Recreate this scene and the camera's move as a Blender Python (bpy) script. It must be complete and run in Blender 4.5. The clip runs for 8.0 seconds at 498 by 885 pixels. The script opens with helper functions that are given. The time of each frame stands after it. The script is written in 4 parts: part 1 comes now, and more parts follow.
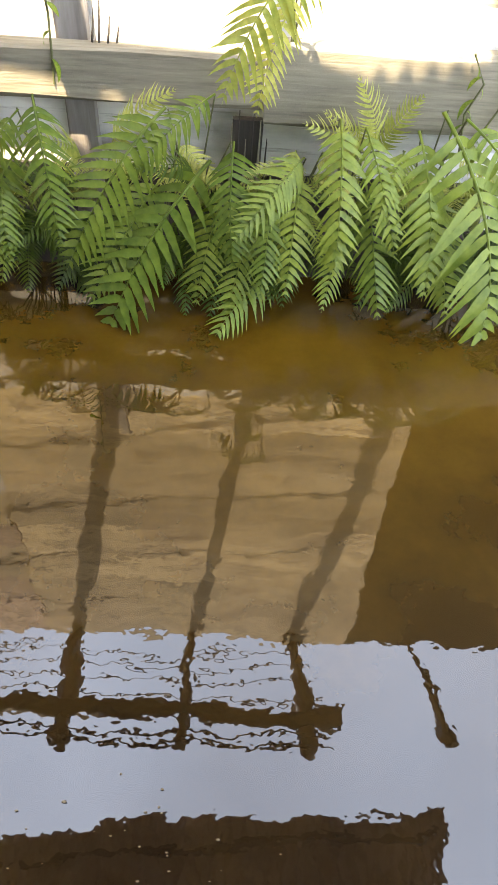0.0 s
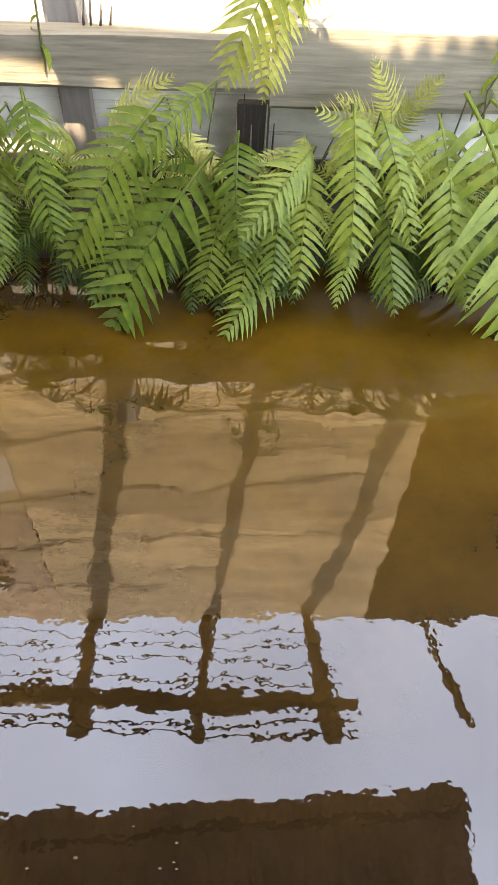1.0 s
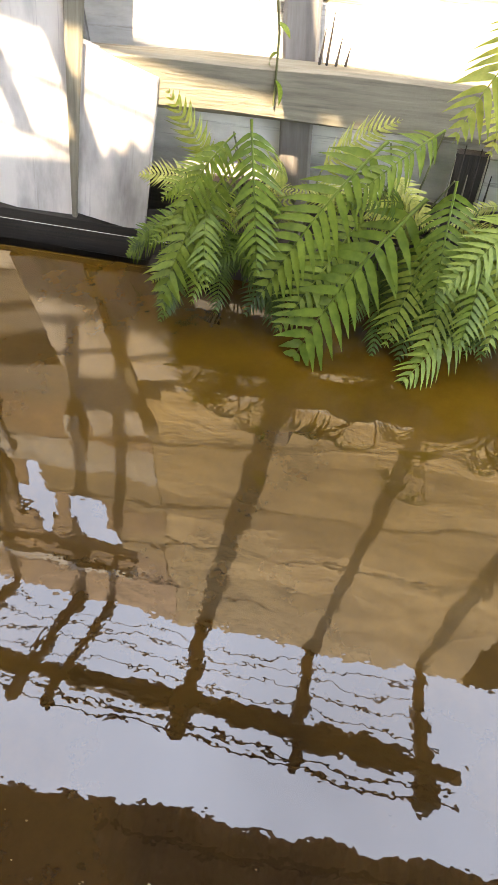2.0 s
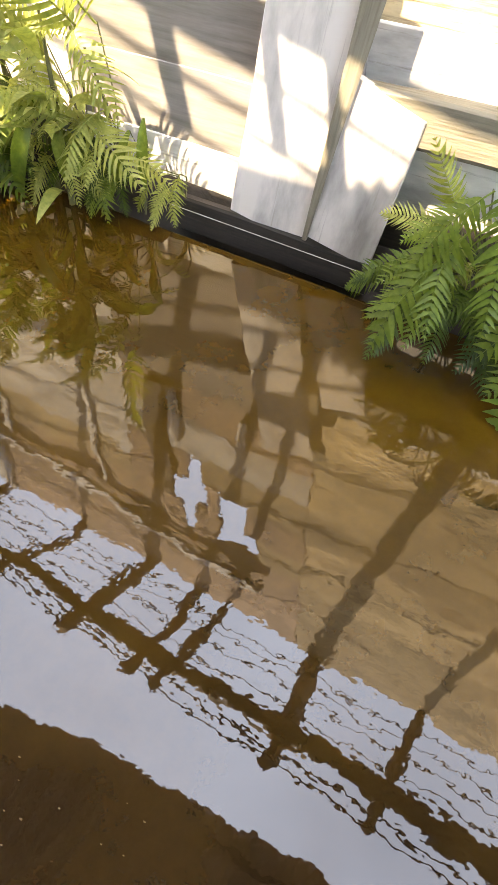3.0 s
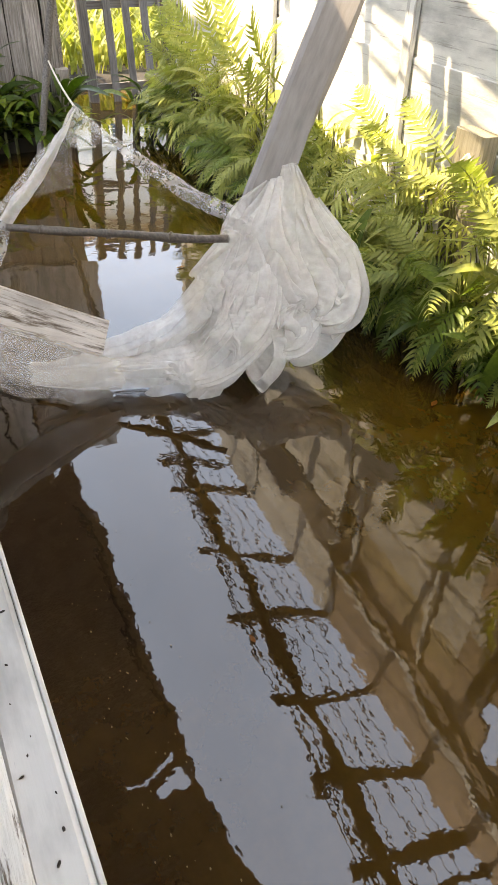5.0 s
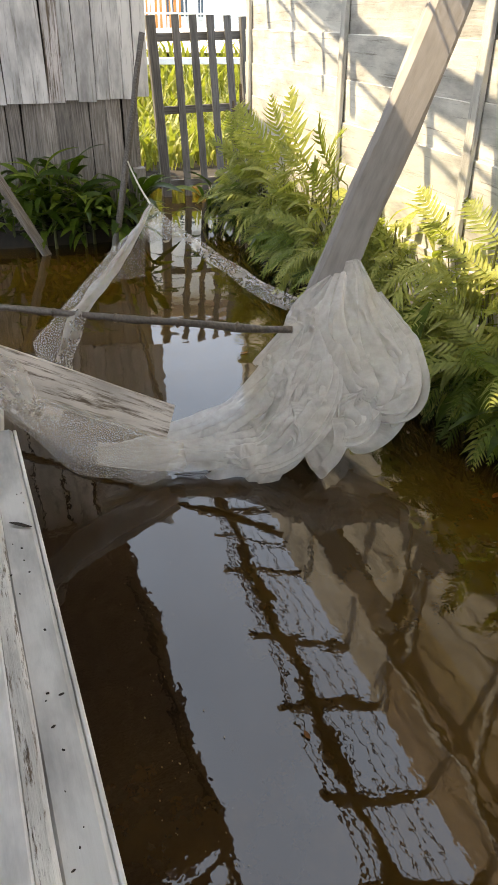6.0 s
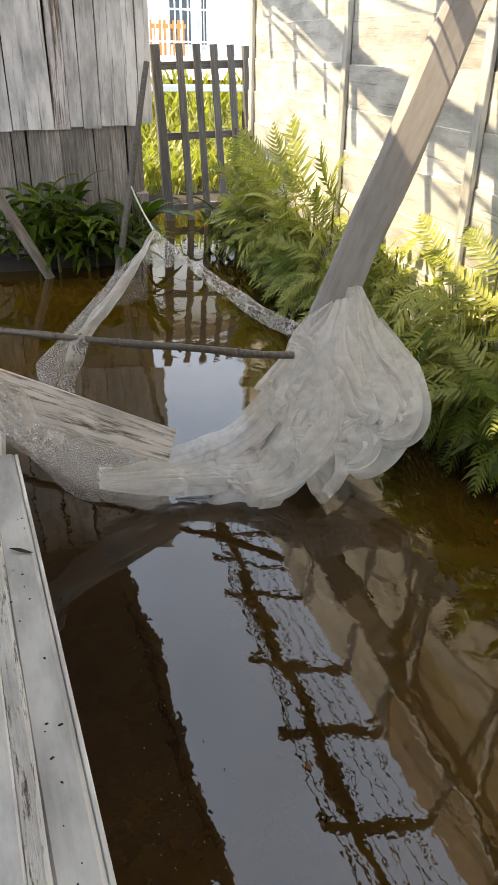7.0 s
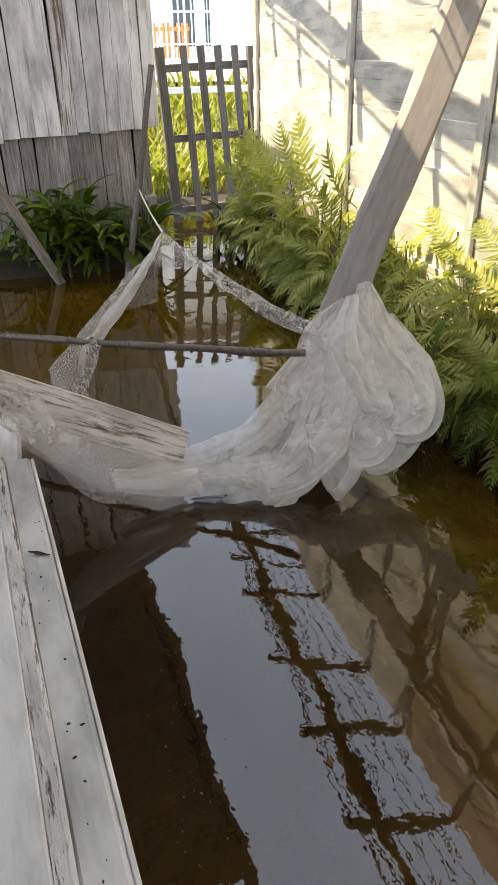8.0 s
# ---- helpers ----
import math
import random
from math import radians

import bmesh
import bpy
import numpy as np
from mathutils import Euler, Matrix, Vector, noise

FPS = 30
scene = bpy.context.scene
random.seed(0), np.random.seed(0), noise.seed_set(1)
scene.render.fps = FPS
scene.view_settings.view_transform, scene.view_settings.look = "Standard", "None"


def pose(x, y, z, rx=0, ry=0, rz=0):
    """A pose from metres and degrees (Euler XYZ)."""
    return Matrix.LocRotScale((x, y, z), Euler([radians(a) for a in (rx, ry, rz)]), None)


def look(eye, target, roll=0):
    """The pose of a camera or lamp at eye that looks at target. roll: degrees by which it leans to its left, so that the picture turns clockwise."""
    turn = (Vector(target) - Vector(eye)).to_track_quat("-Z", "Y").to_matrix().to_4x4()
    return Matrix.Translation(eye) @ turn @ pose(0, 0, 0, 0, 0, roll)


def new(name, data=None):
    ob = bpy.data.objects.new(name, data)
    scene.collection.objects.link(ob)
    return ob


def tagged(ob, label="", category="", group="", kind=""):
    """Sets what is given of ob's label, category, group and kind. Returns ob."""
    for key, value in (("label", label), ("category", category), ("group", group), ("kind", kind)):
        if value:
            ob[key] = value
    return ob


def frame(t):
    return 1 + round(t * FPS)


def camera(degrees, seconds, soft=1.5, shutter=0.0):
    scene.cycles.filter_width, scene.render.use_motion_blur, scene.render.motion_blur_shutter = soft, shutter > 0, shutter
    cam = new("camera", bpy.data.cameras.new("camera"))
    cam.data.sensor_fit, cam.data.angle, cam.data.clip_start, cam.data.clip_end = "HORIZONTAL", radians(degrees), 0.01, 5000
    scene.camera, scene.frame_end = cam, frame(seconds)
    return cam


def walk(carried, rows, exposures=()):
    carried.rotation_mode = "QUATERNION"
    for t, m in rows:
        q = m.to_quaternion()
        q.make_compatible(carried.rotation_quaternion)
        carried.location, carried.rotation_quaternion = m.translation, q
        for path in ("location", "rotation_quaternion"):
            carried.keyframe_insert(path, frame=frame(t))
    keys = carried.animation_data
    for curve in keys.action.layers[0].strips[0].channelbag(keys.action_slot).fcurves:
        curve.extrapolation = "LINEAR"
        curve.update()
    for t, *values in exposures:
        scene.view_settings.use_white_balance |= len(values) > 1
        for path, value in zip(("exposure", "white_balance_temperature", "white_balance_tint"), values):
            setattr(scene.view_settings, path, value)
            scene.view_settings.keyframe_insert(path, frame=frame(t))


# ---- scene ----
cam = camera(39.2, 8.0)
METRES, EYE, TILT, LEAN, TURN = 0.85, 1.4, -47.5, -3.2, 0.0
ROWS = [
    (0.0, 0.0, 0.0, 0.0, 0.0, 0.0, -0.0),
    (0.5, 0.0048, 0.0835, 0.112, -0.69, -3.03, 1.07),
    (1.0, 0.011, 0.11, 0.1699, 1.18, -3.43, 1.16),
    (1.5, -0.0528, 0.1099, 0.1919, 4.91, -2.69, -1.87),
    (2.0, -0.1505, 0.1055, 0.2241, 11.24, -2.53, -8.08),
    (3.5, -0.3849, 0.0701, 0.2629, 30.92, -6.08, -27.93),
    (4.0, -0.4684, 0.026, 0.2589, 39.93, -7.96, -34.69),
    (4.5, -0.5484, -0.0449, 0.2683, 50.73, -9.36, -40.45),
    (5.0, -0.5864, -0.0926, 0.2729, 58.61, -11.63, -43.36),
    (6.5, -0.582, -0.171, 0.3004, 65.51, -8.68, -44.65),
    (7.0, -0.5932, -0.1735, 0.3031, 65.15, -8.29, -44.66),
    (7.5, -0.5829, -0.1689, 0.3032, 65.49, -8.78, -44.25),
    (8.0, -0.5836, -0.1708, 0.3022, 66.46, -9.2, -43.03),
]
walk(cam, [(t, pose(0, 0, EYE, TILT, LEAN, TURN) @ pose(METRES * x, METRES * y, METRES * z, 90 + pitch, roll, yaw)) for t, x, y, z, yaw, pitch, roll in ROWS],
     exposures=((0.0, 3.15, 8500, 14), (0.5, 3.22, 8700, 18), (2.0, 3.3, 8750, 16), (3.5, 3.12, 8900, 15), (4.5, 2.85, 8850, 13), (5.0, 2.3, 8850, 13), (6.0, 1.57, 8950, 11), (8.0, 1.57, 8950, 11)))

# ---- light ----
SUN_DIR = Vector((-0.37, -1.0, 2.12)).normalized()
world = bpy.data.worlds.new("world")
scene.world = world
world.use_nodes = True
wn = world.node_tree
sky = wn.nodes.new("ShaderNodeTexSky")
sky.sky_type = "NISHITA"
sky.sun_disc = False
sky.sun_elevation = math.asin(SUN_DIR.z)
sky.sun_rotation = math.atan2(SUN_DIR.x, SUN_DIR.y)
sky.dust_density = 2.5
wn.nodes["Background"].inputs["Strength"].default_value = 0.13
# thin bright cloud veil over the blue
wtc = wn.nodes.new("ShaderNodeTexCoord")
wno = wn.nodes.new("ShaderNodeTexNoise")
wno.inputs["Scale"].default_value, wno.inputs["Detail"].default_value = 2.2, 4.0
wn.links.new(wtc.outputs["Generated"], wno.inputs["Vector"])
wra = wn.nodes.new("ShaderNodeValToRGB")
wra.color_ramp.elements[0].position, wra.color_ramp.elements[0].color = 0.35, (0.45, 0.45, 0.45, 1)
wra.color_ramp.elements[1].position, wra.color_ramp.elements[1].color = 0.7, (0.75, 0.75, 0.75, 1)
wn.links.new(wno.outputs["Fac"], wra.inputs["Fac"])
wmx = wn.nodes.new("ShaderNodeMix")
wmx.data_type = "RGBA"
wmx.inputs["B"].default_value = (8.3, 11.3, 17.2, 1)
wn.links.new(wra.outputs["Color"], wmx.inputs["Factor"])
wn.links.new(sky.outputs[0], wmx.inputs["A"])
wn.links.new(wmx.outputs["Result"], wn.nodes["Background"].inputs["Color"])
sun_data = bpy.data.lights.new("sun", "SUN")
sun_data.energy, sun_data.angle, sun_data.color = 4.8, radians(0.6), (1.0, 0.94, 0.82)
sun = new("sun", sun_data)
sun.matrix_world = look(SUN_DIR * 30, (0, 0, 0))


# ---- materials ----
def material(name):
    m = bpy.data.materials.new(name)
    m.use_nodes = True
    return m, m.node_tree, m.node_tree.nodes["Principled BSDF"]


def node(nt, kind, **values):
    n = nt.nodes.new(kind)
    for key, value in values.items():
        n.inputs[key.replace("_", " ")].default_value = value
    return n


def ramp(nt, source, stops):
    r = nt.nodes.new("ShaderNodeValToRGB")
    e = r.color_ramp.elements
    while len(e) < len(stops):
        e.new(0.5)
    for el, (p, c) in zip(e, stops):
        el.position, el.color = p, (*c, 1.0)
    nt.links.new(source, r.inputs["Fac"])
    return r.outputs["Color"]


def mix(nt, fac, a, b, blend="MIX"):
    n = nt.nodes.new("ShaderNodeMix")
    n.data_type, n.blend_type = "RGBA", blend
    for sock, v in ((n.inputs["Factor"], fac), (n.inputs["A"], a), (n.inputs["B"], b)):
        if isinstance(v, (int, float)):
            sock.default_value = v
        elif isinstance(v, tuple):
            sock.default_value = (*v, 1.0)
        else:
            nt.links.new(v, sock)
    return n.outputs["Result"]


def coords(nt, scale, shift=True):
    """Object coordinates stretched by scale, shifted by the object's own random number."""
    tc = nt.nodes.new("ShaderNodeTexCoord")
    mp = nt.nodes.new("ShaderNodeMapping")
    mp.inputs["Scale"].default_value = scale
    nt.links.new(tc.outputs["Object"], mp.inputs["Vector"])
    if shift:
        oi = nt.nodes.new("ShaderNodeObjectInfo")
        m = nt.nodes.new("ShaderNodeMath")
        m.operation = "MULTIPLY"
        m.inputs[1].default_value = 37.0
        nt.links.new(oi.outputs["Random"], m.inputs[0])
        nt.links.new(m.outputs[0], mp.inputs["Location"])
    return mp.outputs["Vector"]


def noise_tex(nt, vec, scale, detail=6.0, rough=0.6):
    n = node(nt, "ShaderNodeTexNoise", Scale=scale, Detail=detail, Roughness=rough)
    nt.links.new(vec, n.inputs["Vector"])
    return n.outputs["Fac"]


def bump(nt, height, bsdf, strength, distance):
    b = node(nt, "ShaderNodeBump", Strength=strength, Distance=distance)
    nt.links.new(height, b.inputs["Height"])
    nt.links.new(b.outputs["Normal"], bsdf.inputs["Normal"])


def wood(name, stops, grain=(1.5, 30, 30), rough=0.8, paint=None, worn=(0.42, 0.5), relief=0.5, vary=0.25, flake=1.1):
    """Sawn or split timber with its grain along local x; paint: a worn coat of this colour over it."""
    m, nt, b = material(name)
    vec = coords(nt, grain)
    g = noise_tex(nt, vec, 3.0, 8.0, 0.65)
    col = ramp(nt, g, stops)
    big = noise_tex(nt, coords(nt, (1, 1, 1)), 2.2, 3.0)
    col = mix(nt, 0.55, col, ramp(nt, big, [(0.3, (0.45, 0.42, 0.38)), (0.7, (1, 1, 1))]), "MULTIPLY")
    if paint:
        chip = noise_tex(nt, coords(nt, (flake, 26, 26)), 2.0, 9.0, 0.72)
        cover = ramp(nt, chip, [(worn[0], (0, 0, 0)), (worn[1], (1, 1, 1))])
        grime = ramp(nt, noise_tex(nt, coords(nt, (2, 6, 6)), 1.3, 5.0), [(0.32, tuple(v * 0.5 for v in paint)), (0.6, paint)])
        col = mix(nt, cover, col, grime)
    oi = nt.nodes.new("ShaderNodeObjectInfo")
    tone = ramp(nt, oi.outputs["Random"], [(0.0, (1 - vary,) * 3), (1.0, (1, 1, 1))])
    col = mix(nt, 1.0, col, tone, "MULTIPLY")
    nt.links.new(col, b.inputs["Base Color"])
    b.inputs["Roughness"].default_value = rough
    bump(nt, g, b, relief, 0.004)
    return m


GREY_WOOD = [(0.25, (0.07, 0.06, 0.05)), (0.5, (0.26, 0.235, 0.2)), (0.75, (0.42, 0.39, 0.35))]
BROWN_WOOD = [(0.25, (0.04, 0.028, 0.018)), (0.5, (0.14, 0.1, 0.065)), (0.8, (0.27, 0.2, 0.14))]
WHITE_BOARD = wood("weathered white boards", GREY_WOOD, paint=(0.72, 0.695, 0.62), worn=(0.3, 0.44), vary=0.3)
STAINED_BOARD = wood("stained whitish boards", GREY_WOOD, paint=(0.56, 0.52, 0.46), worn=(0.24, 0.42), vary=0.12, flake=0.6, relief=0.3)
# Bare grey wood; its tone also carries the half shade on rows 1-3.
GREY_BOARD = wood("grey weathered and half-shaded boards", [(0.2, (0.13, 0.115, 0.098)), (0.5, (0.25, 0.225, 0.195)), (0.8, (0.36, 0.33, 0.29))], grain=(0.9, 11, 11), vary=0.15)
UPPER_BOARD = wood("browned old boards", BROWN_WOOD, paint=(0.66, 0.52, 0.3), worn=(0.36, 0.5), vary=0.45)
RED_BOARD = wood("reddish bare boards", BROWN_WOOD, paint=(0.52, 0.37, 0.25), worn=(0.36, 0.52), vary=0.45)
BEAM_WOOD = wood("olive grey timber", [(0.25, (0.12, 0.105, 0.072)), (0.5, (0.2, 0.178, 0.125)), (0.75, (0.27, 0.243, 0.175))], vary=0.15, relief=0.8)
HOUSE_BOARD = wood("peeling whitewashed boards", GREY_WOOD, paint=(0.68, 0.64, 0.595), worn=(0.34, 0.45), vary=0.2)
HOUSE_STAIN = wood("stained peeling board", BROWN_WOOD, paint=(0.6, 0.54, 0.5), worn=(0.44, 0.56), vary=0.1)
HOUSE_LOW = wood("grey weathered boards", [(0.25, (0.08, 0.066, 0.056)), (0.5, (0.3, 0.26, 0.225)), (0.75, (0.56, 0.5, 0.45))], vary=0.55)
BARE_WOOD = wood("bare brown timber", BROWN_WOOD, vary=0.2, relief=0.8)
DARK_WOOD = wood("dark damp and shaded timber", [(0.25, (0.008, 0.006, 0.004)), (0.6, (0.028, 0.02, 0.012)), (0.85, (0.06, 0.042, 0.028))], vary=0.3)
SHADE_WOOD = wood("boards darkened for shade", [(0.25, (0.004, 0.003, 0.002)), (0.6, (0.011, 0.008, 0.005)), (0.85, (0.022, 0.016, 0.01))], vary=0.3, rough=0.95)
SHADE_WOOD.node_tree.nodes["Principled BSDF"].inputs["Specular IOR Level"].default_value = 0.1
GATE_WOOD = wood("dull grey gate timber", [(0.25, (0.06, 0.052, 0.045)), (0.5, (0.16, 0.14, 0.12)), (0.8, (0.27, 0.24, 0.21))], vary=0.15)
LEDGE_GREY = wood("scuffed grey-white plank", [(0.3, (0.3, 0.29, 0.28)), (0.6, (0.5, 0.49, 0.48))], paint=(0.62, 0.6, 0.55), worn=(0.3, 0.36), rough=0.5, relief=0.15, vary=0.05)
LEDGE_WHITE = wood("white painted sill", GREY_WOOD, paint=(0.76, 0.73, 0.68), worn=(0.1, 0.15), rough=0.45, relief=0.15, vary=0.03)
CHIPPED = wood("chipped white paint edge", BROWN_WOOD, paint=(0.72, 0.69, 0.62), worn=(0.4, 0.47), vary=0.05, relief=0.8, grain=(4, 40, 40), flake=3.2)
POST_WOOD = wood("pale brown worn timber", [(0.2, (0.2, 0.182, 0.165)), (0.5, (0.29, 0.265, 0.242)), (0.85, (0.38, 0.35, 0.322))], grain=(1.6, 9, 9), vary=0.02, relief=0.45)
PLANK_PALE = wood("pale flaking plank", BROWN_WOOD, paint=(0.64, 0.57, 0.49), worn=(0.4, 0.52), vary=0.1, relief=0.9, flake=2.2)


def water_material():
    m, nt, b = material("brown pond water")
    tc = nt.nodes.new("ShaderNodeTexCoord")
    murk = noise_tex(nt, tc.outputs["Object"], 0.8, 3.0)
    silt = noise_tex(nt, tc.outputs["Object"], 5.0, 9.0, 0.7)
    cloud = mix(nt, 0.35, murk, silt)
    # this darker tone carries the shade on the deck side
    shaded_water = ramp(nt, cloud, [(0.36, (0.0085, 0.005, 0.0026)), (0.5, (0.02, 0.0108, 0.0038)), (0.64, (0.038, 0.02, 0.0055))])
    lit_murk = ramp(nt, cloud, [(0.36, (0.03, 0.0152, 0.002)), (0.5, (0.055, 0.0277, 0.0026)), (0.64, (0.084, 0.0425, 0.004))])
    # light put into colour along the planted bank; mud in pool behind the net
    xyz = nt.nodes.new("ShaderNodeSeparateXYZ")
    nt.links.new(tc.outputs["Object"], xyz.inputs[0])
    bank_ramp = nt.nodes.new("ShaderNodeMapRange")
    bank_ramp.inputs["From Min"].default_value, bank_ramp.inputs["From Max"].default_value = 0.35, 1.95
    nt.links.new(xyz.outputs["Y"], bank_ramp.inputs["Value"])
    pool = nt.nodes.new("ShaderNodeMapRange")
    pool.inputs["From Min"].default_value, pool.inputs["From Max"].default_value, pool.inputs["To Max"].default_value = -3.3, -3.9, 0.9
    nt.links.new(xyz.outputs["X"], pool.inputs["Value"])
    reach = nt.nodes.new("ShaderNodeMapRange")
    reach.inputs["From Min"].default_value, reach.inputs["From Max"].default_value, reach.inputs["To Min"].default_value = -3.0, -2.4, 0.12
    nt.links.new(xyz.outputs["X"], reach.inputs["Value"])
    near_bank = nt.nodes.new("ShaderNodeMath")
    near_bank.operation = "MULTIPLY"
    nt.links.new(bank_ramp.outputs[0], near_bank.inputs[0])
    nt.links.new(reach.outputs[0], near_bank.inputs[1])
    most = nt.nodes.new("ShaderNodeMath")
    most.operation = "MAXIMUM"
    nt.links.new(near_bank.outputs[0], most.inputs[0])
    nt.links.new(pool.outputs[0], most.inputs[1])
    tone_mix = mix(nt, 0.45, most.outputs[0], murk, "OVERLAY")
    nt.links.new(mix(nt, tone_mix, shaded_water, lit_murk), b.inputs["Base Color"])
    b.inputs["Roughness"].default_value = 0.015
    b.inputs["IOR"].default_value = 1.52
    w = noise_tex(nt, tc.outputs["Object"], 3.2, 2.0, 0.45)
    w2 = noise_tex(nt, tc.outputs["Object"], 24.0, 2.0, 0.5)
    s = mix(nt, 0.07, w, w2)
    bump(nt, s, b, 0.16, 0.02)
    return m


def leaf_material(name, dark, light, rough=0.45):
    m, nt, b = material(name)
    oi = nt.nodes.new("ShaderNodeObjectInfo")
    col = ramp(nt, oi.outputs["Random"], [(0.0, dark), (1.0, light)])
    blot = noise_tex(nt, coords(nt, (1, 1, 1)), 14.0, 3.0)
    col = mix(nt, 1.0, col, ramp(nt, blot, [(0.3, (0.6, 0.66, 0.5)), (0.7, (1.2, 1.12, 1.0))]), "MULTIPLY")
    nt.links.new(col, b.inputs["Base Color"])
    b.inputs["Roughness"].default_value = rough
    b.inputs["Specular IOR Level"].default_value = 0.28
    tr = nt.nodes.new("ShaderNodeBsdfTranslucent")
    nt.links.new(mix(nt, 1.0, col, (1.25, 1.4, 0.72), "MULTIPLY"), tr.inputs["Color"])
    ms = node(nt, "ShaderNodeMixShader", Fac=0.4)
    nt.links.new(b.outputs[0], ms.inputs[1])
    nt.links.new(tr.outputs[0], ms.inputs[2])
    nt.links.new(ms.outputs[0], nt.nodes["Material Output"].inputs["Surface"])
    return m


def net_material(name, alpha):
    """Fine white mesh cloth: partly see-through, creased, with a little dirt."""
    m, nt, b = material(name)
    vec = coords(nt, (1, 1, 1), False)
    dirt = noise_tex(nt, vec, 5.0, 5.0)
    col = ramp(nt, dirt, [(0.3, (0.74, 0.69, 0.61)), (0.6, (0.84, 0.8, 0.735))])
    tr = nt.nodes.new("ShaderNodeBsdfTranslucent")
    df = nt.nodes.new("ShaderNodeBsdfDiffuse")
    tp = nt.nodes.new("ShaderNodeBsdfTransparent")
    nt.links.new(col, tr.inputs["Color"])
    nt.links.new(col, df.inputs["Color"])
    nt.nodes.remove(b)
    a = node(nt, "ShaderNodeMixShader", Fac=0.25)
    nt.links.new(df.outputs[0], a.inputs[1])
    nt.links.new(tr.outputs[0], a.inputs[2])
    c = nt.nodes.new("ShaderNodeMixShader")
    cloud = noise_tex(nt, vec, 22.0, 8.0, 0.7)
    lo, hi = 0.93 * alpha, min(1.0, 1.07 * alpha)
    nt.links.new(ramp(nt, cloud, [(0.38, (lo, lo, lo)), (0.62, (hi, hi, hi))]), c.inputs[0])
    nt.links.new(tp.outputs[0], c.inputs[1])
    nt.links.new(a.outputs[0], c.inputs[2])
    nt.links.new(c.outputs[0], nt.nodes["Material Output"].inputs["Surface"])
    crease = node(nt, "ShaderNodeTexNoise", Scale=16.0, Detail=6.0, Distortion=1.6)
    nt.links.new(vec, crease.inputs["Vector"])
    bn = node(nt, "ShaderNodeBump", Strength=0.6, Distance=0.02)
    nt.links.new(crease.outputs["Fac"], bn.inputs["Height"])
    nt.links.new(bn.outputs[0], df.inputs["Normal"])
    return m


def plain(name, a, b2, scale=8.0, rough=0.7, metal=0.0, relief=0.3):
    m, nt, b = material(name)
    n = noise_tex(nt, coords(nt, (1, 1, 1)), scale, 7.0, 0.65)
    nt.links.new(ramp(nt, n, [(0.3, a), (0.7, b2)]), b.inputs["Base Color"])
    b.inputs["Roughness"].default_value = rough
    b.inputs["Metallic"].default_value = metal
    bump(nt, n, b, relief, 0.01)
    return m


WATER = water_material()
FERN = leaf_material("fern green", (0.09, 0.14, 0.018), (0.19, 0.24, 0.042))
# Lit copy of the fern green: sunlight put into its colour.
FERN_PALE = leaf_material("fern green lightened for sun", (0.21, 0.24, 0.062), (0.4, 0.405, 0.14))
# Dark copy of the fern green: shade under the plants put into colour.
FERN_SHADE = leaf_material("fern green darkened for shade", (0.03, 0.055, 0.006), (0.06, 0.1, 0.012))
BROAD = leaf_material("dark broad leaf green", (0.03, 0.06, 0.008), (0.065, 0.105, 0.014), 0.35)
STALK = plain("brown stalk", (0.05, 0.05, 0.015), (0.1, 0.11, 0.03), 20)
NET_THICK = net_material("bunched white netting", 0.45)
NET_DENSE = net_material("many layers of white netting", 0.62)
NET_THIN = net_material("thin white netting", 0.3)
NET_VEIL = net_material("gauzy white netting", 0.24)
SOIL = plain("wet dark soil", (0.009, 0.006, 0.0035), (0.026, 0.018, 0.01), 9, 0.85, 0, 0.8)
GRASS = plain("grass", (0.09, 0.105, 0.03), (0.24, 0.24, 0.08), 7, 0.9, 0, 1.0)
WEED = leaf_material("sunlit weed green", (0.13, 0.15, 0.03), (0.26, 0.26, 0.07))
METAL = plain("rusty roofing iron", (0.24, 0.165, 0.14), (0.46, 0.36, 0.33), 5, 0.6, 0.1)
WIRE = plain("rusty wire", (0.03, 0.02, 0.015), (0.08, 0.055, 0.04), 30, 0.6, 0.4)
BAMBOO = wood("weathered bamboo", [(0.3, (0.055, 0.042, 0.031)), (0.6, (0.16, 0.125, 0.094)), (0.85, (0.26, 0.21, 0.165))], rough=0.5, vary=0.1)
CONCRETE = plain("pale concrete road", (0.5, 0.48, 0.44), (0.68, 0.66, 0.62), 4, 0.8)
WHITE_PAINT = plain("white paint", (0.7, 0.7, 0.7), (0.82, 0.82, 0.8), 6, 0.5, 0, 0.1)
BLUE_GLASS = plain("dark blue-grey window", (0.04, 0.06, 0.08), (0.08, 0.11, 0.14), 3, 0.1, 0, 0.0)
ORANGE = plain("orange painted lattice", (0.6, 0.2, 0.05), (0.75, 0.32, 0.1), 9, 0.6)
LITTER = plain("pale leaf litter", (0.07, 0.05, 0.026), (0.19, 0.15, 0.09), 60, 0.9)
ROPE = plain("pale rope", (0.4, 0.37, 0.3), (0.6, 0.56, 0.48), 40, 0.9)


# ---- building blocks ----
def link(name, bm, mat, parent=None, label="", smooth=False):
    me = bpy.data.meshes.new(name)
    bm.normal_update()
    bm.to_mesh(me)
    bm.free()
    me.materials.append(mat)
    if smooth:
        for p in me.polygons:
            p.use_smooth = True
    ob = new(name, me)
    if parent is not None:
        ob.parent = parent
    if label:
        ob["label"] = label
    return ob


def part(name, bm, mat, parent, label="", smooth=False):
    return link(name, bm, mat, parent, label, smooth)


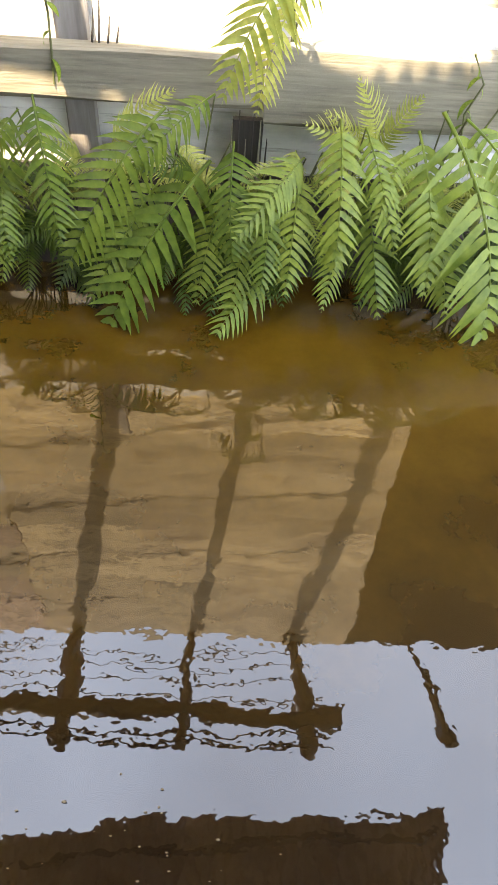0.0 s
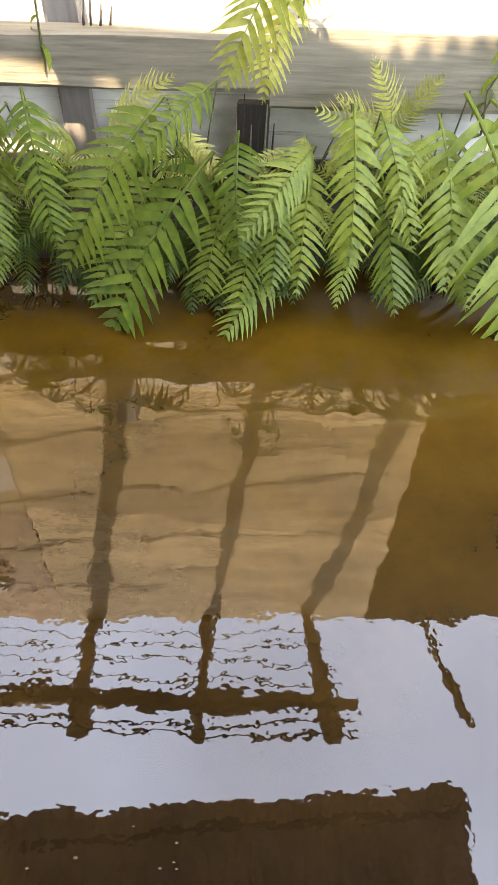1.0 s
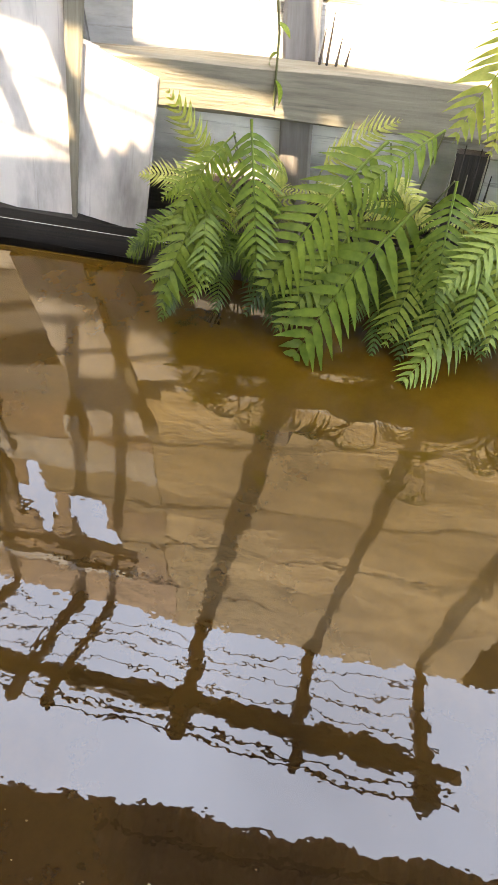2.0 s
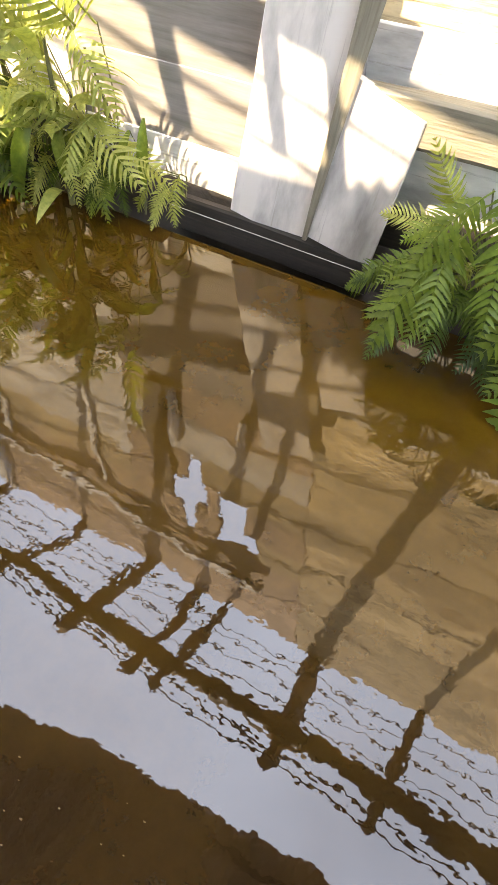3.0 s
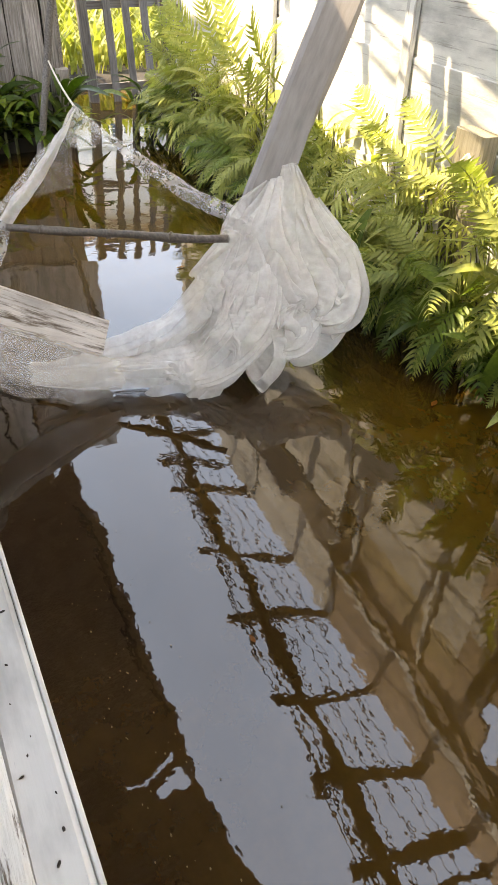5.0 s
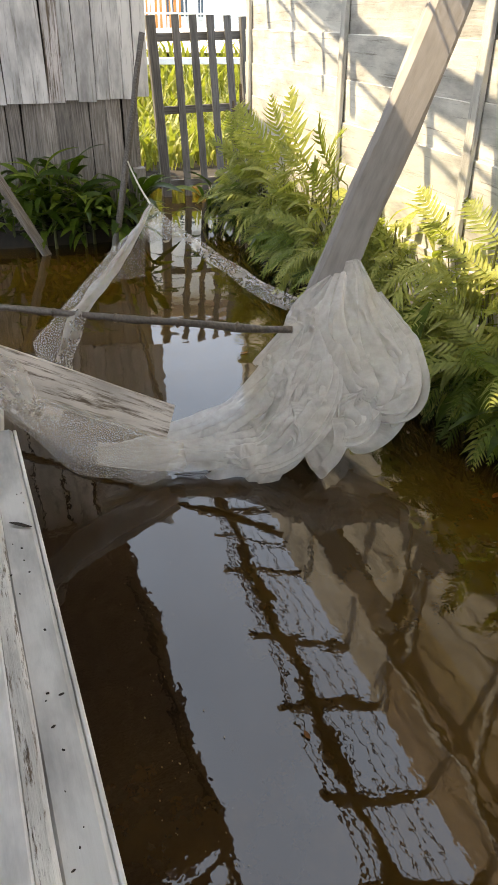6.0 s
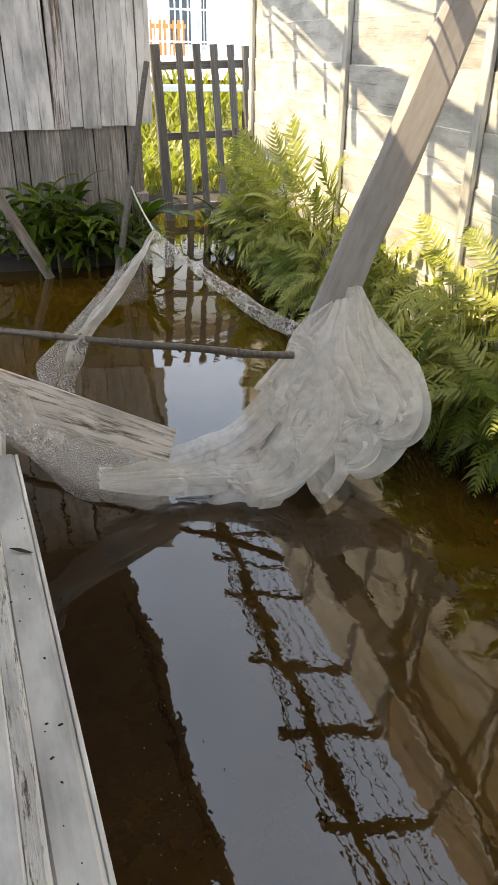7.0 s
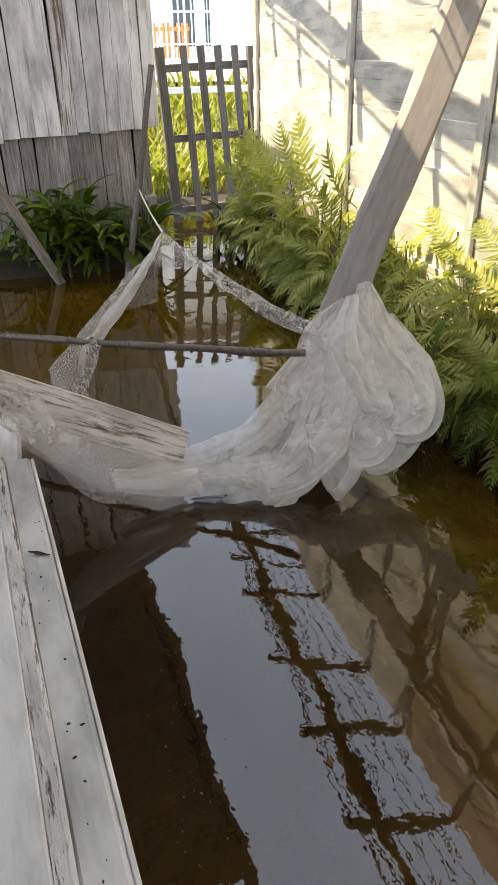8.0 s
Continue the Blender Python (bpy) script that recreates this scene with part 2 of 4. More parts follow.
def empty(name, at=(0, 0, 0)):
    ob = new(name)
    ob.empty_display_size = 0.1
    ob.location = at
    return ob


def timber(length, width, thick, rough=0.004, cuts=8, bevel=0.004, seed=0, bend=0.0):
    """A worn board along x, centred on its start; width in z, thickness in y."""
    bm = bmesh.new()
    xs = [length * i / cuts for i in range(cuts + 1)]
    b = min(bevel, thick * 0.3, width * 0.3)
    ring0 = [(-thick / 2, -width / 2 + b), (-thick / 2, width / 2 - b), (-thick / 2 + b, width / 2), (thick / 2 - b, width / 2),
             (thick / 2, width / 2 - b), (thick / 2, -width / 2 + b), (thick / 2 - b, -width / 2), (-thick / 2 + b, -width / 2)]
    rings = []
    for x in xs:
        sag = bend * math.sin(math.pi * x / length)
        rings.append([bm.verts.new((x, y + rough * noise.noise((x * 3 + seed * 7.1, y * 40, z * 9)),
                                    z + sag + 1.6 * rough * noise.noise((x * 2.3 + seed * 3.7, 5 + y * 40, z * 9)))) for y, z in ring0])
    for a, c in zip(rings, rings[1:]):
        for i in range(8):
            j = (i + 1) % 8
            bm.faces.new((a[i], a[j], c[j], c[i]))
    bm.faces.new(list(reversed(rings[0])))
    bm.faces.new(rings[-1])
    bmesh.ops.recalc_face_normals(bm, faces=bm.faces)
    return bm


def between(a, b, roll=0.0):
    """The pose whose x axis runs from a to b."""
    a, b = Vector(a), Vector(b)
    x = (b - a).normalized()
    up = Vector((0, 0, 1)) if abs(x.z) < 0.95 else Vector((0, 1, 0))
    y = up.cross(x).normalized()
    z = x.cross(y)
    m = Matrix((x, y, z)).transposed().to_4x4()
    return Matrix.Translation(a) @ m @ pose(0, 0, 0, roll, 0, 0)


def tube(points, radius, sides=7, wobble=0.0, seed=0):
    """A round pole or wire through points; radius: one number or one per point."""
    bm = bmesh.new()
    pts = [Vector(p) for p in points]
    rad = radius if isinstance(radius, (list, tuple)) else [radius] * len(pts)
    rings = []
    for i, p in enumerate(pts):
        d = (pts[min(i + 1, len(pts) - 1)] - pts[max(i - 1, 0)]).normalized()
        u = d.orthogonal().normalized() if abs(d.z) > 0.95 else Vector((0, 0, 1)).cross(d).normalized()
        v = d.cross(u)
        ring = []
        for k in range(sides):
            an = 2 * math.pi * k / sides
            r = rad[i] * (1 + wobble * noise.noise((i * 0.7 + seed, k * 1.3, seed * 2.1)))
            ring.append(bm.verts.new(p + u * math.cos(an) * r + v * math.sin(an) * r))
        rings.append(ring)
    for a, c in zip(rings, rings[1:]):
        for k in range(sides):
            bm.faces.new((a[k], a[(k + 1) % sides], c[(k + 1) % sides], c[k]))
    bm.faces.new(list(reversed(rings[0])))
    bm.faces.new(rings[-1])
    bmesh.ops.recalc_face_normals(bm, faces=bm.faces)
    return bm


def line(a, b, n, sag=0.0, jitter=0.0, seed=0):
    a, b = Vector(a), Vector(b)
    out = []
    for i in range(n + 1):
        f = i / n
        p = a.lerp(b, f)
        p.z -= sag * 4 * f * (1 - f)
        p += jitter * Vector((0, noise.noise((f * 5 + seed, 1, seed)), noise.noise((f * 5 + seed, 7, seed))))
        out.append(p)
    return out


def block(x0, x1, y0, y1, z0, z1, bevel=0.0):
    bm = bmesh.new()
    bmesh.ops.create_cube(bm, size=1.0, matrix=Matrix.Translation(((x0 + x1) / 2, (y0 + y1) / 2, (z0 + z1) / 2)) @ Matrix.Diagonal((x1 - x0, y1 - y0, z1 - z0, 1)))
    if bevel:
        bmesh.ops.bevel(bm, geom=bm.edges[:], offset=bevel, segments=2, affect="EDGES", profile=0.7)
    return bm


def grid_sheet(nu, nv, place):
    bm = bmesh.new()
    vs = [[bm.verts.new(place(i / nu, j / nv)) for j in range(nv + 1)] for i in range(nu + 1)]
    for i in range(nu):
        for j in range(nv):
            bm.faces.new((vs[i][j], vs[i + 1][j], vs[i + 1][j + 1], vs[i][j + 1]))
    return bm


# ---- ground and water ----
def smooth(a, b, v):
    f = max(0.0, min(1.0, (v - a) / (b - a)))
    return f * f * (3 - 2 * f)


def land(x, y):
    bank = smooth(1.98, 2.14, y + 0.07 * noise.noise((x * 1.7, 0, 3)) - 0.13 * smooth(-1.85, -1.7, x) * smooth(-0.9, -1.0, x))
    far = smooth(-8.75, -9.1, x)
    near = smooth(-2.2, -2.8, y)
    right = smooth(3.6, 4.4, x)
    left = smooth(-6.45, -6.65, x + 0.1 * noise.noise((y * 2, 0, 8))) * smooth(1.25, 1.05, y)
    top = max(bank, far, near, right, left)
    z = -0.55 + 0.65 * top + 0.03 * noise.noise((x * 2.1, y * 2.1, 0)) * top
    return z + 1.25 * smooth(-10.5, -14.5, x)


edges = [-400, -120, -40, -25] + [-18 + 0.5 * i for i in range(11)] + [-12.5 + 0.15 * i for i in range(117)] + [5.5, 8, 15, 40, 120, 400]
yedges = [-400, -120, -40, -15, -6] + [-3.5 + 0.25 * i for i in range(20)] + [1.5 + 0.06 * i for i in range(20)] + [3, 4, 5, 6, 8, 12, 20, 40, 120, 400]
bm = bmesh.new()
gv = [[bm.verts.new((x, y, land(x, y))) for y in yedges] for x in edges]
for i in range(len(edges) - 1):
    for j in range(len(yedges) - 1):
        bm.faces.new((gv[i][j], gv[i + 1][j], gv[i + 1][j + 1], gv[i][j + 1]))
ground = tagged(link("ground", bm, SOIL, smooth=True), "dark wet soil banks round a flooded ditch", "ground", kind="structure")
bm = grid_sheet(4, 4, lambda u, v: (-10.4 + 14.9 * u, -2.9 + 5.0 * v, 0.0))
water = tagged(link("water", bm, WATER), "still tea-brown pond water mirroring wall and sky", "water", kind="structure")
bm = grid_sheet(60, 60, lambda u, v: (-30 + 20.2 * u, -12 + 30 * v, land(-30 + 20.2 * u, -12 + 30 * v) + 0.012 + 0.1 * max(0, noise.noise((u * 40, v * 60, 2)))))
tagged(link("grass", bm, GRASS, smooth=True), "sunlit yellow-green grass beyond the gate", "grass", kind="stuff")

# ---- the neighbour's boarded wall ----
WALL_Y = 2.3
wall = tagged(empty("wall_north", (0, WALL_Y, 0)), "tall sunlit wall of weathered whitish horizontal boards", "wall", kind="structure")
ROW_H = 0.262
rng = random.Random(5)
BREAKS = [-7.55, -5.35, -3.74, -2.32, -1.12, 0.9]
# rotted gaps: row, start, end
HOLES = ((6, -1.92, -1.82), (7, -2.06, -1.8), (7, -1.72, -1.5), (8, -1.98, -1.86), (8, -1.69, -1.44))
for row in range(12):
    z = 0.13 + ROW_H * row
    for a, b in zip(BREAKS, BREAKS[1:]):
        spans = [(a, b)]
        for gap_row, h0, h1 in HOLES:
            if gap_row == row:
                spans = [s for p, q in spans for s in (((p, h0), (h1, q)) if p < h0 and q > h1 else ((p, q),))]
        for p, q in spans:
            bm = timber(q - p - 0.006, ROW_H + 0.012, 0.022, 0.004, max(2, int((q - p) * 4)), 0.003, rng.random() * 50)
            for v in bm.verts:
                if (p != a and v.co.x < 0.001) or (q != b and v.co.x > q - p - 0.007):
                    v.co.x += 0.05 * noise.noise((v.co.z * 9, p * 5, row))
            # Bottom row from x -1.12: shade below the wall put into its colour.
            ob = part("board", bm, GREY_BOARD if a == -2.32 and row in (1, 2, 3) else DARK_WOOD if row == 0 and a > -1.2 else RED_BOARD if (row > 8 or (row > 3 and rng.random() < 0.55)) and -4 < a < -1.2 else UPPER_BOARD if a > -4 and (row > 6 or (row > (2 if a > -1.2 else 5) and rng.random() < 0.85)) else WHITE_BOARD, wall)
            ob.matrix_basis = pose(p + 0.003, 0.006 * rng.random(), z + 0.006 * (rng.random() - 0.5), 1.0 + rng.random() * 2.2, rng.uniform(-0.3, 0.3), 0)
# Upper rows take a near-black colour for the shade on this end.
dark_wall = tagged(empty("wall_east", (0, WALL_Y, 0)), "boarded end of the wall, coloured dark for shade", "wall", kind="structure")
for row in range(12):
    ob = part("board", timber(3.2, ROW_H + 0.012, 0.022, 0.004, 6, 0.003, rng.random() * 50), SHADE_WOOD if row > 2 else WHITE_BOARD, dark_wall)
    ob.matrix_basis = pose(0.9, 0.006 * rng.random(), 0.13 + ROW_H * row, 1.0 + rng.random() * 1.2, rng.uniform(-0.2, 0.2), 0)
for x in (-7.4, -5.35, -3.74):
    ob = part("batten", timber(3.08, 0.075, 0.03, 0.004, 10, 0.004, x), WHITE_BOARD if x < -1.5 else UPPER_BOARD if x < 0 else BARE_WOOD, wall)
    ob.matrix_basis = Matrix.Translation((x, -0.028, 0.05)) @ pose(0, 0, 0, 0, -90, 0)
sill = tagged(link("sill_beam", timber(1.24, 0.15, 0.06, 0.006, 14, 0.012, 3), BEAM_WOOD), "heavy grey timber beam along the wall behind ferns", "beam", "timber beams")
sill.matrix_basis = between((-1.15, WALL_Y - 0.085, 0.587), (0.088, WALL_Y - 0.085, 0.592))
thick_sill = tagged(link("sill_beam", timber(1.2, 0.235, 0.075, 0.008, 14, 0.014, 17), BEAM_WOOD), "thicker sawn timber beam butting the grey beam", "beam", "timber beams")
thick_sill.matrix_basis = between((0.095, WALL_Y - 0.09, 0.592), (1.29, WALL_Y - 0.09, 0.586))
splinter_post = tagged(empty("split_post", (0.05, 2.19, 0.08)), "dark split post with upright splinters under the beams", "post")
part("core", timber(0.4, 0.09, 0.03, 0.006, 6, 0.006, 44), DARK_WOOD, splinter_post).matrix_basis = pose(0, 0.02, 0, 0, -90, 0)
for k in range(6):
    part("splinter", tube(line((-0.055 + 0.022 * k, -0.012, 0.1), (-0.05 + 0.022 * k, -0.016, 0.4 + 0.05 * math.sin(k * 2.3)), 4, 0, 0.008, k), [0.005, 0.005, 0.004, 0.003, 0.0015], 5), DARK_WOOD if k % 2 else BEAM_WOOD, splinter_post)
plate = tagged(link("wall_plate", timber(10.7, 0.06, 0.05, 0.006, 20, 0.008, 9), UPPER_BOARD), "pale brown timber plate along the top of the wall", "beam", kind="structure")
plate.matrix_basis = between((-7.6, WALL_Y + 0.03, 3.14), (3.1, WALL_Y + 0.03, 3.16))
for x, z0, z1, width, mat in ((-2.08, 1.1, 2.0, 0.15, DARK_WOOD), (-1.965, 1.08, 1.5, 0.045, WHITE_BOARD), (-1.52, 1.1, 1.4, 0.05, WHITE_BOARD), (-2.62, 1.25, 2.3, 0.035, WHITE_BOARD), (-3.5, 1.4, 2.4, 0.05, WHITE_BOARD)):
    ob = part("batten", timber(z1 - z0, width, 0.03, 0.004, 8, 0.004, x), mat, wall)
    ob.matrix_basis = Matrix.Translation((x, -0.03, z0)) @ pose(0, 0, 0, 0, -90, 0)
wall_rail = tagged(link("wall_rail", timber(3.75, 0.075, 0.045, 0.014, 34, 0.008, 19), WHITE_BOARD), "sloping whitish rail nailed across the wall boards", "rail", kind="structure")
wall_rail.matrix_basis = between((-5.1, WALL_Y - 0.066, 2.2), (-1.36, WALL_Y - 0.066, 2.57))
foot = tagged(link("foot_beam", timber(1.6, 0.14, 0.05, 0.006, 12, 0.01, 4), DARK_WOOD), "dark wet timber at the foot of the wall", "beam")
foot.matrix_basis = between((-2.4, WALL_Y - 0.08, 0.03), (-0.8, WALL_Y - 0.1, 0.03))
cord = tagged(link("cord", tube(line((-1.85, 2.18, 0.06), (-0.8, 2.165, 0.06), 8, 0.0), 0.0011, 5), ROPE), "thin pale cord stretched along the water's edge", "cord")

wall_post = tagged(link("wall_post", timber(0.92, 0.1, 0.026, 0.004, 8, 0.008, 31), GREY_BOARD), "grey upright post passing behind the heavy beam", "post")
wall_post.matrix_basis = Matrix.Translation((-0.475, 2.265, 0.065)) @ pose(0, 0, 0, 0, -90, 0)

for k, (x, h) in enumerate(((-0.415, 0.1), (-0.395, 0.14), (-0.37, 0.08), (-0.345, 0.06))):
    tagged(link("twig", tube(line((x, 2.225, 0.655), (x + 0.012, 2.23, 0.655 + h), 4, 0, 0.006, k), [0.004, 0.004, 0.003, 0.002, 0.001], 5), DARK_WOOD), "thin dark dry twig standing on the beam", "twig", "twigs on the beam")

# short upright boards nailed to the foot of the wall
def upright_board(width, height, slant, mat, at, lean, label):
    bm = timber(height, width, 0.025, 0.004, 6, 0.004, at[0])
    for v in bm.verts:
        if v.co.x > height * 0.9:
            v.co.x += slant * v.co.z
    ob = tagged(link("upright_board", bm, mat), label, "board", "upright boards at the wall")
    ob.matrix_basis = Matrix.Translation(at) @ pose(0, 0, 0, 0, -90 + lean, 0)
    return ob


upright_board(0.245, 0.55, 0.14, STAINED_BOARD, (-1.09, 2.19, 0.1), 11, "short wide whitish board with a slanting top")
upright_board(0.3, 1.0, 0.0, STAINED_BOARD, (-1.39, 2.205, 0.09), 10, "tall whitish upright board nailed to the wall")
bm = timber(0.95, 0.016, 0.02, 0.002, 8, 0.003, 6.5)
for v in bm.verts:
    v.co.z *= 1 + 4.0 * v.co.x
wedge = tagged(link("upright_board", bm, BEAM_WOOD), "thin brown wedge-shaped board between whitish boards", "board", "upright boards at the wall")
wedge.matrix_basis = Matrix.Translation((-1.218, 2.175, 0.11)) @ pose(0, 0, 0, 0, -90 + 10.5, 0)


# ---- the bare roof frame over the wall ----
def rail_at(x):
    return Vector((x, 1.385 - 0.06 * x, 2.18 - 0.125 * x))


rail = tagged(link("rail", tube(line(rail_at(-7.6), rail_at(0.66), 30, 0.02, 0.03, 2), 0.051, 8, 0.25, 3), BARE_WOOD, smooth=True), "long rough brown pole carried by bare rafters", "pole")
RAFTERS = ((-0.77, 0.054), (-0.15, 0.037), (0.5, 0.05), (-1.48, 0.03), (-1.71, 0.04), (-2.21, 0.05), (-2.86, 0.035), (-3.66, 0.05), (-4.45, 0.04), (-5.48, 0.045), (-5.97, 0.028), (-6.6, 0.04), (-7.2, 0.04))
for i, (x, r) in enumerate(RAFTERS):
    p = rail_at(x) + Vector((0, 0, r + 0.03))
    splay = 0.06 if x > 0.3 else 0.0 if x > -0.4 or x < -4.2 else -0.16
    top = Vector((x + splay, WALL_Y + 0.05, 3.2))
    d = (p - top).normalized()
    end = p + d * 0.26
    n = 10
    bm = tube([top.lerp(end, k / n) + Vector((0.012 * noise.noise((k * 0.6, i, 0)), 0, 0.012 * noise.noise((k * 0.6, i, 5)))) for k in range(n + 1)], r, 7, 0.3, i)
    tagged(link("rafter", bm, BARE_WOOD, smooth=True), "rough bare rafter pole sloping from wall to rail", "rafter", "bare rafters")
stub = tagged(link("rafter", tube(line((1.4, WALL_Y + 0.03, 3.18), (1.2, 1.27, 2.15), 9, 0, 0.02), [0.014, 0.015, 0.016, 0.018, 0.02, 0.024, 0.028, 0.032, 0.036, 0.032], 7, 0.25), BARE_WOOD, smooth=True), "thin crooked rafter standing apart from the others", "rafter", "bare rafters")
for i, f in enumerate((0.2, 0.4, 0.58, 0.78, 1.14, 1.22)):
    pts = []
    for k in range(61):
        x = -7.4 + 8.0 * k / 60
        top, p = Vector((x, WALL_Y, 3.16)), rail_at(x)
        q = top.lerp(p, f) + Vector((0, 0, 0.055))
        q += Vector((0, 0.018 * noise.noise((x * 0.9, i * 3, 0)), 0.014 * noise.noise((x * 0.9, i * 3, 9)) - 0.02))
        pts.append(q)
    tagged(link("wire", tube(pts, 0.0055 if f < 1 else 0.008, 5), WIRE, smooth=True), "rusty sagging wire strung across the bare rafters", "wire", "wires over the ditch")


# ---- the roof and deck on the camera's side ----
def corrugated(name, corner, along, back, width, depth, label, mat=METAL, rents=(), eave=None):
    """Corrugated sheet from corner: 'along' runs across the ribs, 'back' runs up the slope; eave: the lower edge at x, where it is not straight."""
    c, a, b = Vector(corner), Vector(along).normalized(), Vector(back).normalized()
    n = a.cross(b).normalized()
    nu = int(width / 0.019)

    def place(u, v):
        edge = eave(c.x + width * u) if eave else c + a * width * u
        return edge + b * (depth * v - 0.02 * noise.noise((int(u * width / 0.82), 3, 1))) + n * (0.015 * math.sin(u * width / 0.076 * 2 * math.pi))
    bm = grid_sheet(nu, 60 if rents else 6, place)
    torn = []
    for f in bm.faces:
        p = f.calc_center_median().to_2d()
        for a0, b0, wide in rents:
            a0, b0 = Vector(a0), Vector(b0)
            k = max(0.0, min(1.0, (p - a0).dot(b0 - a0) / (b0 - a0).length_squared))
            if (p - a0.lerp(b0, k)).length < wide * (0.6 + 0.8 * k + 0.5 * noise.noise((p.x * 30, p.y * 30, 0))):
                torn.append(f)
                break
    if torn:
        bmesh.ops.delete(bm, geom=torn, context="FACES")
    extra = bmesh.ops.extrude_face_region(bm, geom=bm.faces[:])
    for v in extra["geom"]:
        if isinstance(v, bmesh.types.BMVert):
            v.co += n * 0.0025
    bmesh.ops.recalc_face_normals(bm, faces=bm.faces)
    return tagged(link(name, bm, mat, smooth=True), label, "roof", kind="structure")


def eave_at(x):
    """The old roof's eave, which bends outwards and sags towards its open end."""
    y = np.interp(x, [-7.25, -5.0, -3.0, -1.73, -1.1, 0.1, 1.35], [0.75, 0.79, 0.837, 0.94, 1.03, 1.1, 1.18])
    return Vector((x, float(y), 2.93 + 0.13 * max(0.0, -1.8 - x)))


corrugated("roof_near", eave_at(-7.25), (1, 0.05, -0.06), (0.03, -1, 0.28), 8.6, 3.8, "corrugated iron roof with a wavy eave over the deck", METAL,
           (((-6.88, 0.06), (-7.11, 0.54), 0.03), ((-2.98, 0.35), (-3.03, 0.68), 0.022), ((-2.78, 0.58), (-2.84, 0.72), 0.05)), eave_at)
# Added over the old house to keep sun off water and gate.
corrugated("roof_far", (-9.9, 0.45, 3.05), (1, 0, 0), (0, -1, 0.25), 3.9, 4.2, "added rusty corrugated iron roof keeping sun off the ditch", METAL, (((-6.24, 0.07), (-6.38, 0.43), 0.02),))
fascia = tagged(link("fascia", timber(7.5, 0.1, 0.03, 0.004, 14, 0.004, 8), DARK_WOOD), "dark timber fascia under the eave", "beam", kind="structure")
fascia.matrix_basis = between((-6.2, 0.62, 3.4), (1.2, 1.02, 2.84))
# Unseen wall closing the space under the roof, dark for shade.
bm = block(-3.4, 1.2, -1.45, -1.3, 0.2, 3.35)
tagged(link("wall_south", bm, DARK_WOOD), "unseen house wall behind the deck, coloured dark for shade", "wall", kind="structure")
# Unseen, added to cut side light on the water under the roof.
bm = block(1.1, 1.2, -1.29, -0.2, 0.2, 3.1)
tagged(link("wall_side", bm, DARK_WOOD), "unseen end wall added to block light under the roof", "wall", kind="structure")
bm = block(-3.4, 1.3, -1.32, -0.1, 0.18, 0.3, 0.01)
tagged(link("deck", bm, LEDGE_WHITE), "white painted deck floor beside the water", "deck", kind="structure")


def edge_y(x):
    return 0.185 + 0.082 * x


ledge = tagged(empty("ledge", (0, 0, 0)), "grey-white scuffed edge plank over the water", "ledge")
ob = part("plank", timber(2.6, 0.1, 0.05, 0.002, 16, 0.012, 2), LEDGE_GREY, ledge)
ob.matrix_basis = between((-2.95, edge_y(-2.95) - 0.05, 0.285), (-0.36, edge_y(-0.36) - 0.05, 0.285), 90)
ob = part("edge_strip", timber(2.6, 0.05, 0.012, 0.001, 16, 0.003, 5), LEDGE_WHITE, ledge)
ob.matrix_basis = between((-2.95, edge_y(-2.95) + 0.008, 0.28), (-0.36, edge_y(-0.36) + 0.008, 0.28))
ob = part("paint_edge", timber(2.6, 0.035, 0.05, 0.005, 40, 0.01, 7), CHIPPED, ledge, "chipped white painted lip")
ob.matrix_basis = between((-2.95, edge_y(-2.95) - 0.118, 0.32), (-0.36, edge_y(-0.36) - 0.118, 0.32))
ob = part("sill_top", timber(2.6, 0.5, 0.03, 0.002, 10, 0.004, 6), LEDGE_WHITE, ledge)
ob.matrix_basis = between((-2.95, edge_y(-2.95) - 0.39, 0.325), (-0.36, edge_y(-0.36) - 0.39, 0.325), 90)
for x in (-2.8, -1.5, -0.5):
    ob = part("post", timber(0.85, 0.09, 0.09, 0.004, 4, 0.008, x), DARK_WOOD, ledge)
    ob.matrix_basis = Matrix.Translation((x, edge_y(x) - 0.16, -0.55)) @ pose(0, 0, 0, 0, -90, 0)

bm = bmesh.new()
cr = random.Random(17)
for i in range(26):
    x, across, r, an = cr.uniform(-2.6, -0.8), cr.uniform(-0.092, -0.012), cr.uniform(0.0012, 0.0036), cr.uniform(0, 6.28)
    m = Matrix.Translation((x, edge_y(x) + across, 0.311)) @ Matrix.Rotation(an, 4, "Z") @ Matrix.Diagonal((r * cr.uniform(1, 2.6), r, 0.002, 1))
    bmesh.ops.create_icosphere(bm, subdivisions=1, radius=1.0, matrix=m)
tagged(link("crumbs", bm, DARK_WOOD), "dark crumbs of dirt scattered on the scuffed plank", "dirt", kind="stuff")
bm = grid_sheet(3, 8, lambda u, v: (0.075 * (v - 0.5), 0.016 * (u - 0.5) * math.sin(math.pi * (0.05 + 0.9 * v)), 0.004 + 0.25 * (u - 0.5) ** 2 * 0.02 + 0.012 * (v - 0.5) ** 2 + 0.003 * math.sin(5 * v)))
dry_leaf = tagged(link("dry_leaf", bm, DARK_WOOD, smooth=True), "narrow curled brown leaf lying on the scuffed plank", "leaf")
dry_leaf.matrix_basis = pose(-2.33, edge_y(-2.33) - 0.04, 0.311, 0, 0, 62)

